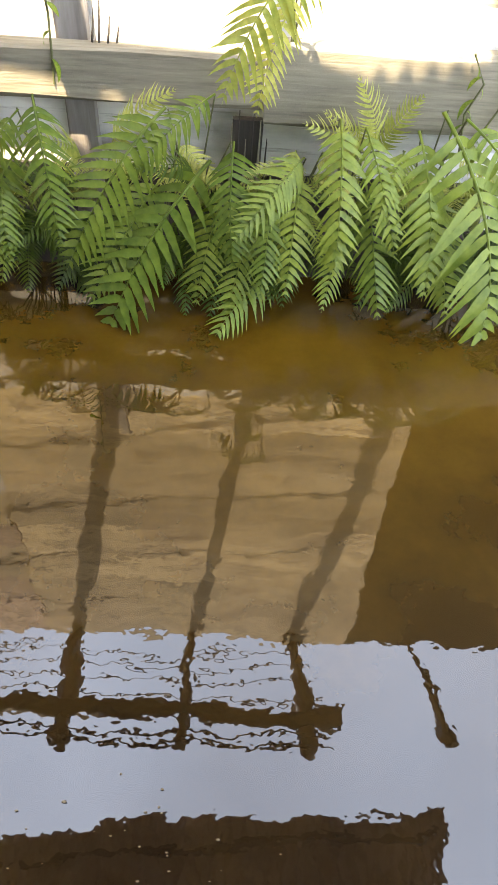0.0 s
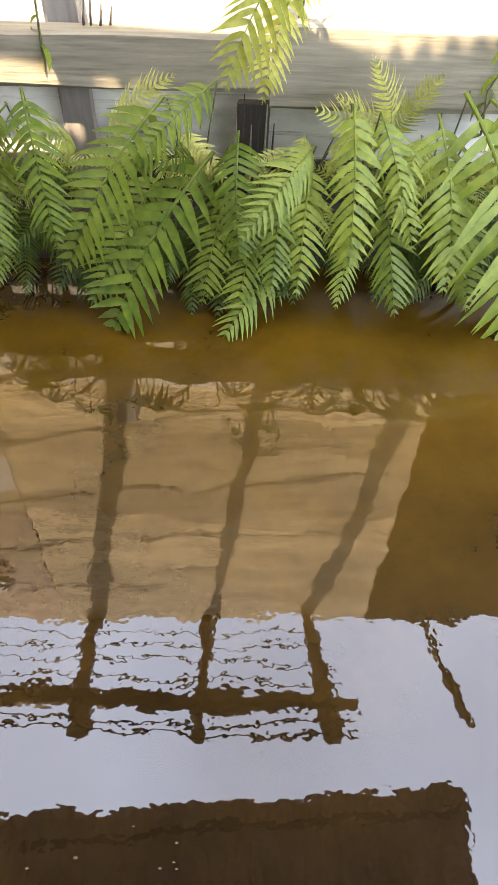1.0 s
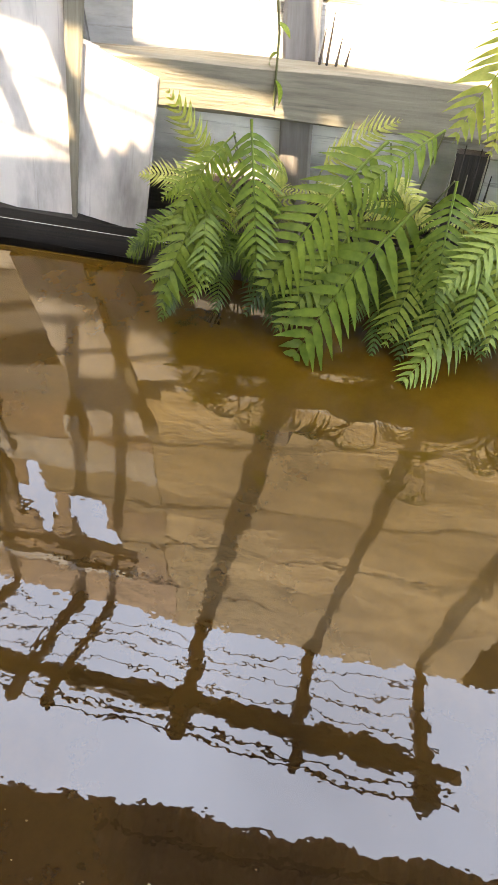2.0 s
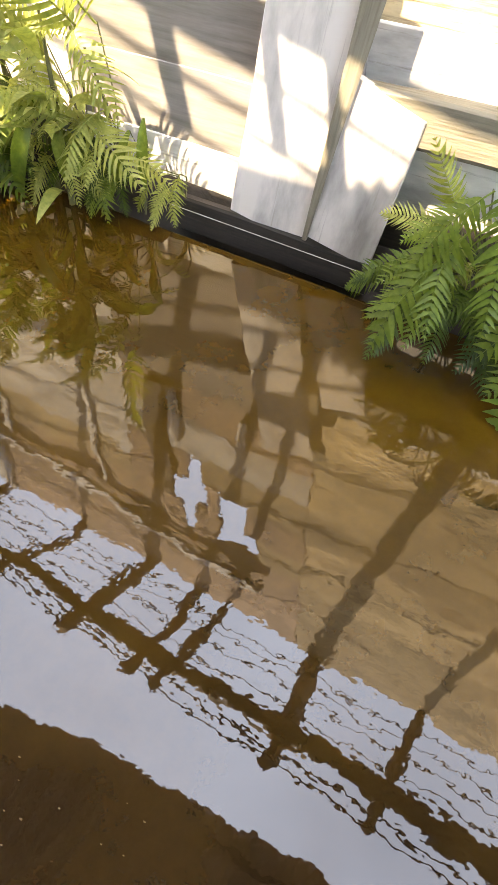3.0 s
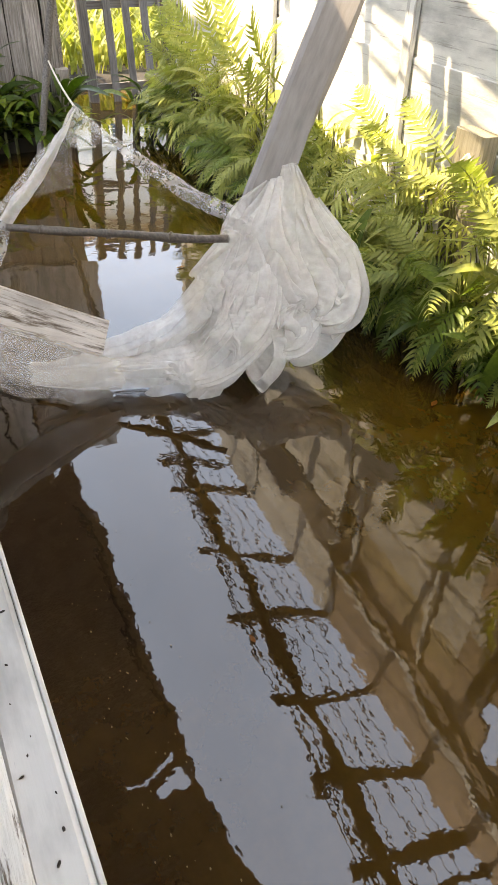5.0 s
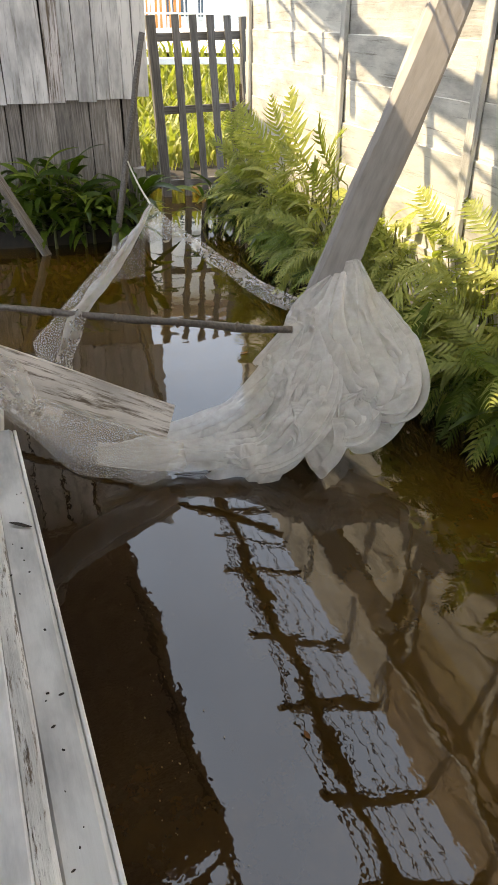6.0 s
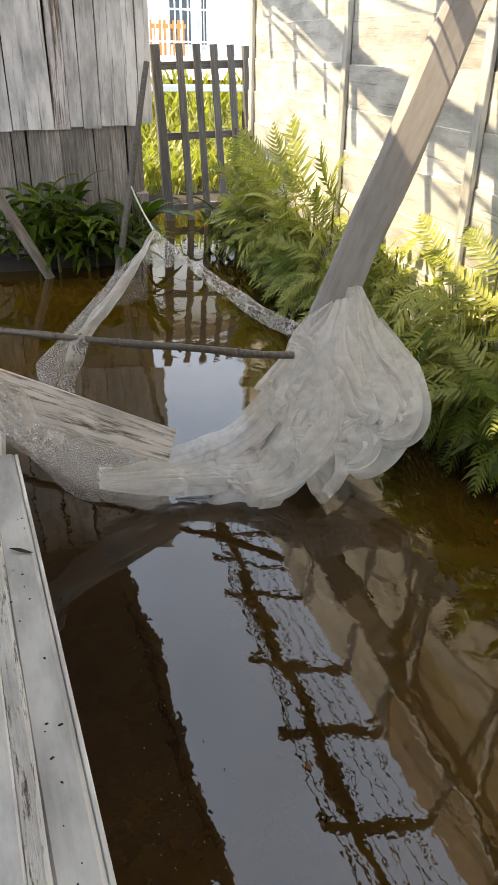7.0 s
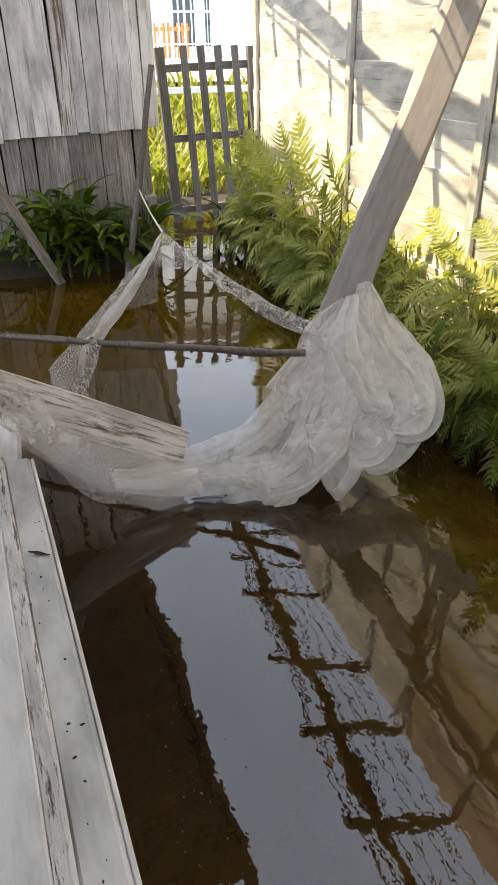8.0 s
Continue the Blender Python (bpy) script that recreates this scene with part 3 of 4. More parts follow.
# ---- the boarded house at the far end ----
house = tagged(empty("house", (-6.9, 0, 0)), "old house with peeling whitewashed upright boards", "house")
y = -3.4
k = 0
while y < 1.16:
    w = rng.uniform(0.1, 0.15)
    ob = part("board", timber(2.2, w - 0.004, 0.02, 0.003, 6, 0.003, k), HOUSE_STAIN if 0.38 < y < 0.5 else HOUSE_BOARD, house)
    ob.matrix_basis = Matrix.Translation((0.02, y + w / 2, 1.03 + 0.05 * (y + 0.2) + rng.uniform(-0.012, 0.012))) @ pose(0, 0, 0, rng.uniform(-0.6, 0.6), 0, 0) @ pose(0, 0, 0, 0, -90, 0) @ pose(0, 0, 0, 90, 0, 0)
    y += w
    k += 1
y = -3.4
while y < 1.1:
    w = rng.uniform(0.1, 0.16)
    ob = part("lower_board", timber(1.0, w - 0.005, 0.02, 0.003, 5, 0.003, k), HOUSE_LOW, house)
    ob.matrix_basis = Matrix.Translation((-0.005, y + w / 2, 0.2 + rng.uniform(-0.06, 0.06))) @ pose(0, 0, 0, rng.uniform(-1.2, 1.2), 0, 0) @ pose(0, 0, 0, 0, -90, 0) @ pose(0, 0, 0, 90, 0, 0)
    y += w
    k += 1
part("side_wall", block(-1.3, -0.02, 1.1, 1.15, 0.1, 3.3), HOUSE_LOW, house)
# Dark core behind the boards; below them it stands for underfloor shade.
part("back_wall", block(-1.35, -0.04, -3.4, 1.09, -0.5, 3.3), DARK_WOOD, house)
for yy in (-0.9, 0.08, 1.12):
    ob = part("stilt", timber(1.1, 0.12, 0.1, 0.006, 5, 0.01, yy), HOUSE_LOW, house)
    ob.matrix_basis = Matrix.Translation((0.03, yy, -0.55)) @ pose(0, 0, 0, 0, -90, 0)


# ---- the gate ----
GX = -8.3
gate = tagged(empty("gate", (GX, 0, 0)), "closed grey wooden picket gate over the ditch", "gate")
def gate_bar(name, a, b, width, thick, seed):
    ob = part(name, timber((Vector(b) - Vector(a)).length, width, thick, 0.003, 6, 0.004, seed), GATE_WOOD, gate)
    ob.matrix_basis = between(a, b)


for i in range(4):
    yb, yt = 1.88 + 0.19 * i, 1.79 + 0.175 * i
    ob = part("picket", timber(1.75, 0.075, 0.02, 0.003, 6, 0.003, i), GATE_WOOD, gate)
    ob.matrix_basis = Matrix.Translation((0.03, yb, -0.06)) @ pose(0, 0, 0, math.degrees(math.atan2(yb - yt, 1.75)), 0, 0) @ pose(0, 0, 0, 0, -90, 0) @ pose(0, 0, 0, 90, 0, 0)
for yb, yt, h in ((1.66, 1.55, 1.98), (2.6, 2.5, 1.98)):
    ob = part("post", timber(h, 0.1, 0.09, 0.004, 6, 0.006, yb), GATE_WOOD, gate)
    ob.matrix_basis = Matrix.Translation((0, yb, -0.3)) @ pose(0, 0, 0, math.degrees(math.atan2(yb - yt, h)), 0, 0) @ pose(0, 0, 0, 0, -90, 0)
for z, a, b in ((1.49, 1.55, 2.5), (0.84, 1.6, 2.55), (0.12, 1.64, 2.58)):
    gate_bar("rail", (-0.02, a, z), (-0.02, b, z + 0.03), 0.075, 0.025, z)

# ---- beyond the gate ----
bm = grid_sheet(12, 20, lambda u, v: (-15.6 + 2.4 * u, -8 + 24 * v, land(-15.6 + 2.4 * u, -8 + 24 * v) + 0.16))
tagged(link("road", bm, CONCRETE), "pale sunlit concrete road beyond the gate", "road", kind="structure")
rail_fence = tagged(empty("iron_fence", (-16.2, 0, 1.45)), "white barred fence in front of a house", "fence")
for i in range(44):
    ob = part("bar", tube([(0, 1.0 + 0.13 * i, -0.3), (0, 1.0 + 0.13 * i, 1.5)], 0.016, 6), WHITE_PAINT, rail_fence)
for z in (0.3, 0.85, 1.4):
    part("rail", tube([(0.03, 0.9, z), (0.03, 6.8, z)], 0.02, 6), WHITE_PAINT, rail_fence)
far_house = tagged(empty("far_house", (-19.5, 0, 1.4)), "pale house front behind the white fence", "house")
part("wall", block(-0.2, 0, -3, 12, -0.3, 4.0), WHITE_PAINT, far_house)
part("roof", block(-3, 0.8, -3.4, 12.4, 4.0, 4.15), METAL, far_house)
for ya, yb in ((4.0, 4.6), (4.75, 5.0)):
    win = part("window", block(0.005, 0.04, ya, yb, 0.25, 1.75, 0.008), WHITE_PAINT, far_house, "white window frame with dark glass")
    part("pane", block(0.042, 0.05, ya + 0.05, (ya + yb) / 2 - 0.015, 0.32, 1.68), BLUE_GLASS, win)
    part("pane", block(0.042, 0.05, (ya + yb) / 2 + 0.015, yb - 0.05, 0.32, 1.68), BLUE_GLASS, win)
lattice = tagged(empty("lattice_screen", (-17.4, 0, 1.4)), "orange wooden lattice screen behind the fence", "screen")
for i in range(10):
    part("slat", tube([(0, 3.0 + 0.1 * i, -0.1), (0, 3.0 + 0.1 * i, 0.75)], 0.03, 4), ORANGE, lattice)
part("rail", block(-0.02, 0.02, 2.95, 3.95, 0.6, 0.68), ORANGE, lattice)
kerb_rail = tagged(link("pale_beam", block(-11.05, -10.95, 0.5, 5.5, 1.13, 1.21, 0.01), WHITE_PAINT), "pale horizontal beam above the grass", "beam")
for yy in (0.6, 5.4):
    tagged(link("beam_post", block(-11.06, -10.94, yy - 0.05, yy + 0.05, 0.1, 1.13, 0.01), GATE_WOOD), "short post under a pale beam", "post", "beam posts")


bm = bmesh.new()
wr = random.Random(31)
for i in range(3200):
    x, y0 = wr.uniform(-13.1, -9.2), wr.uniform(0.8, 5.2)
    h, an, w = wr.uniform(0.15, 0.55), wr.uniform(0, 6.28), wr.uniform(0.012, 0.035)
    z0 = land(x, y0)
    d = Vector((math.cos(an), math.sin(an), 0))
    sd = Vector((-d.y, d.x, 0)) * w
    b0 = Vector((x, y0, z0))
    mid, tip = b0 + d * h * 0.2 + Vector((0, 0, h * 0.65)), b0 + d * h * 0.6 + Vector((0, 0, h))
    v = [bm.verts.new(p) for p in (b0 - sd * 0.4, b0 + sd * 0.4, mid + sd, mid - sd, tip)]
    bm.faces.new((v[0], v[1], v[2], v[3]))
    bm.faces.new((v[3], v[2], v[4]))
tagged(link("weed_patch", bm, WEED), "tall yellow-green weeds beyond the gate", "weeds", kind="stuff")
for i, (z, yb) in enumerate(((0.75, 2.17), (0.9, 2.2), (0.7, 2.24), (0.82, 2.13))):
    tagged(link("stake", tube(line((-7.45 + 0.13 * i, yb, 0.0), (-7.45 + 0.13 * i, yb - 0.03, z + 0.25), 4, 0, 0.02, i), 0.012, 5, 0.2), BARE_WOOD), "thin upright stick beside the gate", "stake", "thin stakes")


# ---- ferns ----
def frond_mesh(name, seed, pairs=17, width=0.3, arch=0.16, droop=0.12):
    """A frond of unit length along +y, arching in z, with paired toothed leaflets."""
    r = random.Random(seed)
    bm = bmesh.new()

    def spine(f):
        return Vector((0.02 * math.sin(f * 3 + seed), f, arch * 4 * f * (1 - f) - droop * f * f))
    prev = None
    for i in range(13):
        f = i / 12
        p = spine(f)
        w = 0.009 * (1.15 - f)
        row = [bm.verts.new(p + Vector((s * w, 0, dz * w))) for s, dz in ((-1, 0), (0, 1), (1, 0), (0, -1))]
        if prev:
            for k in range(4):
                bm.faces.new((prev[k], prev[(k + 1) % 4], row[(k + 1) % 4], row[k]))
        prev = row
    gap = 0.9 / pairs
    for i in range(pairs):
        f = 0.09 + gap * (i + 0.3)
        base = spine(f)
        shape = (0.72 + 0.9 * f if f < 0.3 else 1.0 - 0.42 * (f - 0.3)) if f < 0.7 else 0.83 * ((1 - f) / 0.3) ** 1.25 + 0.05
        for side in (-1, 1):
            length = width * shape * r.uniform(0.9, 1.1) + 0.012
            d = Vector((side, 0.3 + 0.5 * f + r.uniform(-0.14, 0.14), -0.15 + r.uniform(-0.28, 0.28))).normalized()
            across = Vector((-d.y * side, d.x * side, 0)).normalized() * min(gap * 0.4, 0.26 * length)
            n = 8
            bend = r.uniform(-0.3, 0.12)
            rib, top, low = [], [], []
            for k in range(n + 1):
                g = k / n
                ww = (0.62 + 1.9 * g if g < 0.2 else (1.0 - ((g - 0.2) / 0.8) ** 1.5)) * (1.0 if k % 2 else 0.86)
                if k == n:
                    ww = 0.02
                c = base + d * length * g + Vector((0, 0.2 * length * g * g, (bend - 0.2) * length * g * g))
                lift = Vector((0, 0, 0.16 * across.length * ww))
                rib.append(bm.verts.new(c))
                top.append(bm.verts.new(c + across * ww + lift))
                low.append(bm.verts.new(c - across * ww + lift))
            for k in range(n):
                bm.faces.new((top[k], top[k + 1], rib[k + 1], rib[k]))
                bm.faces.new((rib[k], rib[k + 1], low[k + 1], low[k]))
    bm.normal_update()
    me = bpy.data.meshes.new(name)
    bm.to_mesh(me)
    bm.free()
    for p in me.polygons:
        p.use_smooth = True
    return me


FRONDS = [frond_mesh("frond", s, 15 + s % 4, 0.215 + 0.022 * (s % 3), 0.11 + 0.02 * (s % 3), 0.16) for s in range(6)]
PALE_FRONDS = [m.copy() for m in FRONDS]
SHADE_FRONDS = [m.copy() for m in FRONDS]
for m in SHADE_FRONDS:
    m.materials.append(FERN_SHADE)
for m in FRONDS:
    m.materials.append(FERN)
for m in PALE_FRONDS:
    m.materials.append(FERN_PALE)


def put_frond(parent, base, tip, face, k, pale=False, spread=1.0):
    base, tip = Vector(base), Vector(tip)
    y = (tip - base)
    length = y.length
    y.normalize()
    x = y.cross(Vector(face)).normalized()
    z = x.cross(y)
    me = (SHADE_FRONDS if pale == 2 else PALE_FRONDS if pale else FRONDS)[k % 6]
    ob = new("frond", me)
    ob.parent = parent
    m = Matrix((x * length * spread, y * length, z * length)).transposed().to_4x4()
    ob.matrix_basis = Matrix.Translation(base - Vector(parent.location)) @ m
    return ob


def fern(root, tips, k, pale=False, label="", spread=1.0):
    """tips: (start above the root, tip) of each frond."""
    ob = tagged(empty("fern", root), label or "lush green fern hanging over the water", "fern", "ferns on the bank")
    for i, (start, tip) in enumerate(tips):
        put_frond(ob, start, tip, (0.15 * math.sin(k + i), -0.65, 0.75), k + i, pale, spread)
        base = Vector(start) - Vector(root)
        if base.length > 0.05 and pale != 2:
            part("stalk", tube([(0, 0, -0.02), base * 0.5 + Vector((0, 0.03, 0.03)), base], [0.0035, 0.003, 0.0025], 5), STALK, ob)
    return ob


fern((-0.12, 2.12, 0.1), [((-0.06, 2.0, 0.44), (-0.39, 1.69, 0.0)), ((-0.18, 2.0, 0.58), (-0.49, 1.75, 0.22)), ((-0.2, 2.05, 0.35), (-0.42, 1.75, 0.12)), ((-0.05, 2.02, 0.62), (-0.3, 1.86, 0.46)),
                          ((-0.02, 2.0, 0.36), (-0.1, 1.8, 0.06)), ((0.0, 2.0, 0.5), (0.02, 1.78, 0.22))], 0, spread=1.0)
fern((0.16, 2.12, 0.1), [((0.22, 2.0, 0.46), (0.02, 1.74, 0.36)), ((0.12, 2.0, 0.4), (0.1, 1.72, 0.17)), ((0.2, 2.0, 0.42), (0.18, 1.74, 0.16)), ((0.16, 1.98, 0.1), (-0.03, 1.7, 0.03)), ((0.1, 2.0, 0.3), (0.0, 1.75, 0.05))], 2, spread=0.95)
fern((0.38, 2.13, 0.1), [((0.3, 2.0, 0.58), (0.32, 1.72, 0.24)), ((0.4, 2.0, 0.4), (0.47, 1.7, 0.13)), ((0.38, 2.0, 0.56), (0.49, 1.74, 0.32)), ((0.34, 1.98, 0.3), (0.3, 1.74, 0.12))], 4, spread=0.85)
fern((0.62, 2.13, 0.1), [((0.54, 2.0, 0.56), (0.6, 1.7, 0.2)), ((0.6, 2.0, 0.62), (0.84, 1.68, 0.0)), ((0.66, 2.0, 0.6), (0.95, 1.75, 0.3)), ((0.58, 2.0, 0.4), (0.7, 1.75, 0.1)), ((0.5, 2.0, 0.5), (0.42, 1.78, 0.4))], 1, spread=1.0)
fern((-0.58, 2.12, 0.1), [((-0.55, 2.0, 0.6), (-0.48, 1.74, 0.3)), ((-0.62, 2.0, 0.45), (-0.8, 1.76, 0.1)), ((-0.6, 2.0, 0.56), (-0.75, 1.85, 0.3)), ((-0.66, 2.0, 0.4), (-0.62, 1.72, 0.26)), ((-0.6, 2.02, 0.5), (-0.8, 1.9, 0.4))], 3, spread=0.95)
fern((0.16, 2.2, 0.66), [((0.2, 2.1, 0.98), (-0.04, 1.9, 0.66)), ((0.16, 2.1, 0.86), (0.06, 1.95, 0.6))], 5, True, "pale sunlit fern frond hanging before the beam")
fern((0.4, 2.2, 0.3), [((0.42, 2.1, 0.45), (0.37, 2.02, 0.68)), ((0.45, 2.1, 0.45), (0.52, 2.02, 0.64)), ((0.4, 2.1, 0.45), (0.28, 2.0, 0.6))], 2, True, "young yellow-green fern in the sun")

rng = random.Random(11)


def bushy(x, y0, count, high, reach, k, pale, label, low=0.02):
    tips = []
    for n in range(count):
        an = rng.uniform(-1.45, 1.45)
        h = rng.uniform(0.3, 1.0) * high
        start = (x + 0.07 * math.sin(an), y0 - 0.06, 0.08 + h * 0.55)
        r = rng.uniform(0.7, 1.15) * reach
        tips.append((start, (x + r * math.sin(an), y0 - 0.06 - r * abs(math.cos(an)) * 0.85, max(low, h * rng.uniform(0.05, 1.1)))))
    fern((x, y0, 0.08), tips, k, pale, label, 0.95)


# Two in three wear the sun-lightened green.
for i in range(30):
    x = -2.05 - 5.0 * (i + rng.uniform(-0.3, 0.3)) / 30
    end = smooth(-2.75, -2.1, x)
    bushy(x, rng.uniform(2.0, 2.1) + 0.1 * end, 8, 0.55 - 0.1 * end, 0.42 - 0.2 * end, i, i % 3 != 0, "green fern drooping from the bank to the water")
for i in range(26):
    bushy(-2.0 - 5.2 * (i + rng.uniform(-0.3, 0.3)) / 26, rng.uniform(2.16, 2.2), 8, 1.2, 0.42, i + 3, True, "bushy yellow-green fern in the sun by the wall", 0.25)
# Two in three take the shade-dark green behind the front fronds.
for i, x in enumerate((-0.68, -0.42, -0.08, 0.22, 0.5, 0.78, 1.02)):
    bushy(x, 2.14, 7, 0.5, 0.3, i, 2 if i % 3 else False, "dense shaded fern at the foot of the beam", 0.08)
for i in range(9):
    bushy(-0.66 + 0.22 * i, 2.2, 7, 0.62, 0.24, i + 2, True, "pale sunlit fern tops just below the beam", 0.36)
# Low ferns stand in for the black shade beneath the bank plants.
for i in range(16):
    bushy(-0.76 + 0.122 * i, 2.1, 6, 0.28, 0.26, i, 2, "fern darkened for shade close over the water", 0.03)
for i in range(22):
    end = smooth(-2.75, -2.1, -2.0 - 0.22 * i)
    bushy(-2.0 - 0.22 * i, 2.0 + 0.14 * end, 5, 0.3, 0.26 - 0.1 * end, i, 2, "fern darkened for shade close over the water", 0.03)
for i, x in enumerate((-1.75, -1.9)):
    bushy(x, 2.2, 5, 0.3, 0.16, i, True, "small fern at the end of the fern bank", 0.05)


# ---- broad-leaved plants ----
def blade_mesh(seed):
    r = random.Random(seed)
    return grid_sheet(3, 9, lambda u, v: Vector(((u - 0.5) * 0.2 * math.sin(math.pi * (0.06 + 0.94 * v)) ** 0.8, v, 0.3 * v * (1 - v) * 1.6 - 0.25 * v * v + 0.05 * abs(u - 0.5) * math.sin(math.pi * v))))


BLADES = []
for s in range(3):
    b = blade_mesh(s)
    me = bpy.data.meshes.new("leaf")
    b.to_mesh(me)
    b.free()
    me.materials.append(BROAD if s else FERN)
    for p in me.polygons:
        p.use_smooth = True
    BLADES.append(me)


# Leaf copies in the lit fern green, so sunlight sits in their colour.
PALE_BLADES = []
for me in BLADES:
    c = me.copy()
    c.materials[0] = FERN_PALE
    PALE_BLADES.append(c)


def broad_plant(root, count, size, spread, seed, label, pale=False):
    r = random.Random(seed)
    ob = tagged(empty("plant", root), label, "plant", "broad-leaved plants")
    for i in range(count):
        an = r.uniform(-math.pi, math.pi)
        lift = r.uniform(0.0, spread)
        leaf = new("leaf", (PALE_BLADES if pale else BLADES)[i % 3])
        leaf.parent = ob
        s = size * r.uniform(0.6, 1.1)
        leaf.matrix_basis = Matrix.Translation((0.06 * math.cos(an), 0.06 * math.sin(an), lift * 0.6)) @ pose(0, 0, 0, 0, 0, math.degrees(an) - 90) @ pose(0, 0, 0, r.uniform(-5, 55), r.uniform(-25, 25), 0) @ Matrix.Diagonal((s, s, s, 1))
    part("stem", tube([(0, 0, -0.12), (0.01, 0, 0.2), (0, 0.01, spread * 0.7)], [0.014, 0.01, 0.005], 6), STALK, ob)
    return ob


for i, yy in enumerate((0.02, 0.18, 0.34, 0.5, 0.66, 0.86, 1.06, 0.26, 0.58)):
    broad_plant((-6.66 + 0.07 * (i % 3), yy, 0.1), 30, 0.36, 0.8 if i in (1, 2, 3, 7) else 0.5, 20 + i, "dark leafy plant growing against the boarded house")
for i, (x, yy) in enumerate(((-2.3, 2.08), (-2.6, 2.02), (-6.4, 1.9), (-7.0, 1.75), (-3.6, 2.1), (-4.6, 2.1), (-5.6, 2.0), (-7.3, 1.95))):
    broad_plant((x, yy, 0.08), 14, 0.32, 0.35, 40 + i, "broad-leaved plant among the ferns")
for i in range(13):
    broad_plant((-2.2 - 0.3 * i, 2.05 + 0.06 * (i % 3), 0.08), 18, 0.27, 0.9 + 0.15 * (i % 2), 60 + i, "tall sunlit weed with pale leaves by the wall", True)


def vine(points, label, size, seed):
    r = random.Random(seed)
    ob = tagged(empty("vine", points[0]), label, "vine")
    o = Vector(points[0])
    pts = [Vector(p) - o for p in points]
    part("stem", tube(pts, 0.0035, 5), STALK, ob)
    for i in range(len(pts) * 2):
        f = i / (len(pts) * 2) * (len(pts) - 1)
        k = int(f)
        p = pts[k].lerp(pts[k + 1], f - k)
        leaf = new("leaf", BLADES[0])
        leaf.parent = ob
        sc = size * r.uniform(0.7, 1.2)
        leaf.matrix_basis = Matrix.Translation(p) @ pose(0, 0, 0, r.uniform(-80, -20), r.uniform(-30, 30), 180 + (70 if i % 2 else -70) + r.uniform(-20, 20)) @ Matrix.Diagonal((1.6 * sc, sc, sc, 1))
    return ob


vine([(-0.53, 2.2, 1.2), (-0.54, 2.19, 0.95), (-0.52, 2.18, 0.75), (-0.53, 2.18, 0.56)], "thin vine with small leaves hanging before the beam", 0.07, 1)
vine([(0.72, 2.17, 0.42), (0.7, 2.16, 0.55), (0.73, 2.15, 0.64), (0.68, 2.15, 0.72)], "small pale sprig standing before the beam", 0.06, 2)
vine([(0.74, 2.17, 0.42), (0.8, 2.15, 0.58), (0.86, 2.14, 0.7)], "small pale sprig standing before the beam", 0.05, 3)

bm = bmesh.new()
dr = random.Random(3)
for i in range(170):
    x, y0 = (dr.uniform(-2.4, 0.2), dr.gauss(0.28, 0.07)) if i < 155 else (dr.uniform(-5.5, 1.2), dr.uniform(0.3, 1.9))
    r, an = dr.uniform(0.001, 0.0028) * (1.5 if i % 29 == 0 else 1), dr.uniform(0, 6.28)
    ring = [bm.verts.new((x + r * (1.0 + 0.5 * (k % 2)) * math.cos(an + k * 1.047), y0 + 0.7 * r * math.sin(an + k * 1.047), 0.003)) for k in range(6)]
    bm.faces.new(ring)
tagged(link("debris", bm, LITTER), "tiny pale specks of leaf litter floating on the water", "debris", kind="stuff")

brace = tagged(link("brace", timber(0.42, 0.07, 0.03, 0.004, 5, 0.005, 21), PLANK_PALE), "short pale plank propped against the wall", "plank")
brace.matrix_basis = between((-3.3, 2.16, 0.46), (-2.96, 2.2, 0.83))
stump = tagged(link("wall_post", timber(0.92, 0.2, 0.09, 0.006, 6, 0.01, 22), BEAM_WOOD), "short grey post against the foot of the wall", "post")
stump.matrix_basis = Matrix.Translation((-3.07, 2.24, -0.05)) @ pose(0, 0, 0, 0, -90, 0)

# ---- leaning post, poles and net ----
post = tagged(link("leaning_post", timber(2.94, 0.175, 0.085, 0.012, 20, 0.018, 6), POST_WOOD), "thick grey timber post leaning from the ditch against the wall", "post")
post.matrix_basis = between((-3.046, 0.823, -0.4), (-3.72, 2.185, 2.1), -38)
stick = tagged(link("bamboo_stick", tube(line((-4.15, -0.28, 0.42), (-3.06, 1.1, 0.54), 14, 0.015, 0.01, 3), [0.017 + 0.004 * (i % 4 == 0) for i in range(15)], 8, 0.1), BAMBOO, smooth=True), "brown bamboo stick laid across the ditch", "stick")
for f in (0.12, 0.33, 0.52, 0.7, 0.86):
    p = Vector((-4.15, -0.28, 0.42)).lerp(Vector((-3.06, 1.1, 0.54)), f)
    p.z -= 0.015 * 4 * f * (1 - f)
    d = Vector((1.09, 1.38, 0.12)).normalized() * 0.006
    part("node_ring", tube([p - d, p, p + d], [0.018, 0.0235, 0.018], 8), BAMBOO, stick)
old_plank = tagged(link("plank", timber(1.2, 0.15, 0.035, 0.006, 14, 0.006, 12), PLANK_PALE), "pale flaking plank slanting into the netting", "plank")
old_plank.matrix_basis = between((-3.02, -0.5, 0.77), (-3.03, 0.62, 0.17), -32)
lean_plank = tagged(link("leaning_plank", timber(1.2, 0.07, 0.04, 0.005, 8, 0.006, 13), HOUSE_LOW), "grey plank leaning in the dark corner", "plank")
lean_plank.matrix_basis = between((-6.42, 0.3, -0.12), (-5.95, -0.12, 0.88))
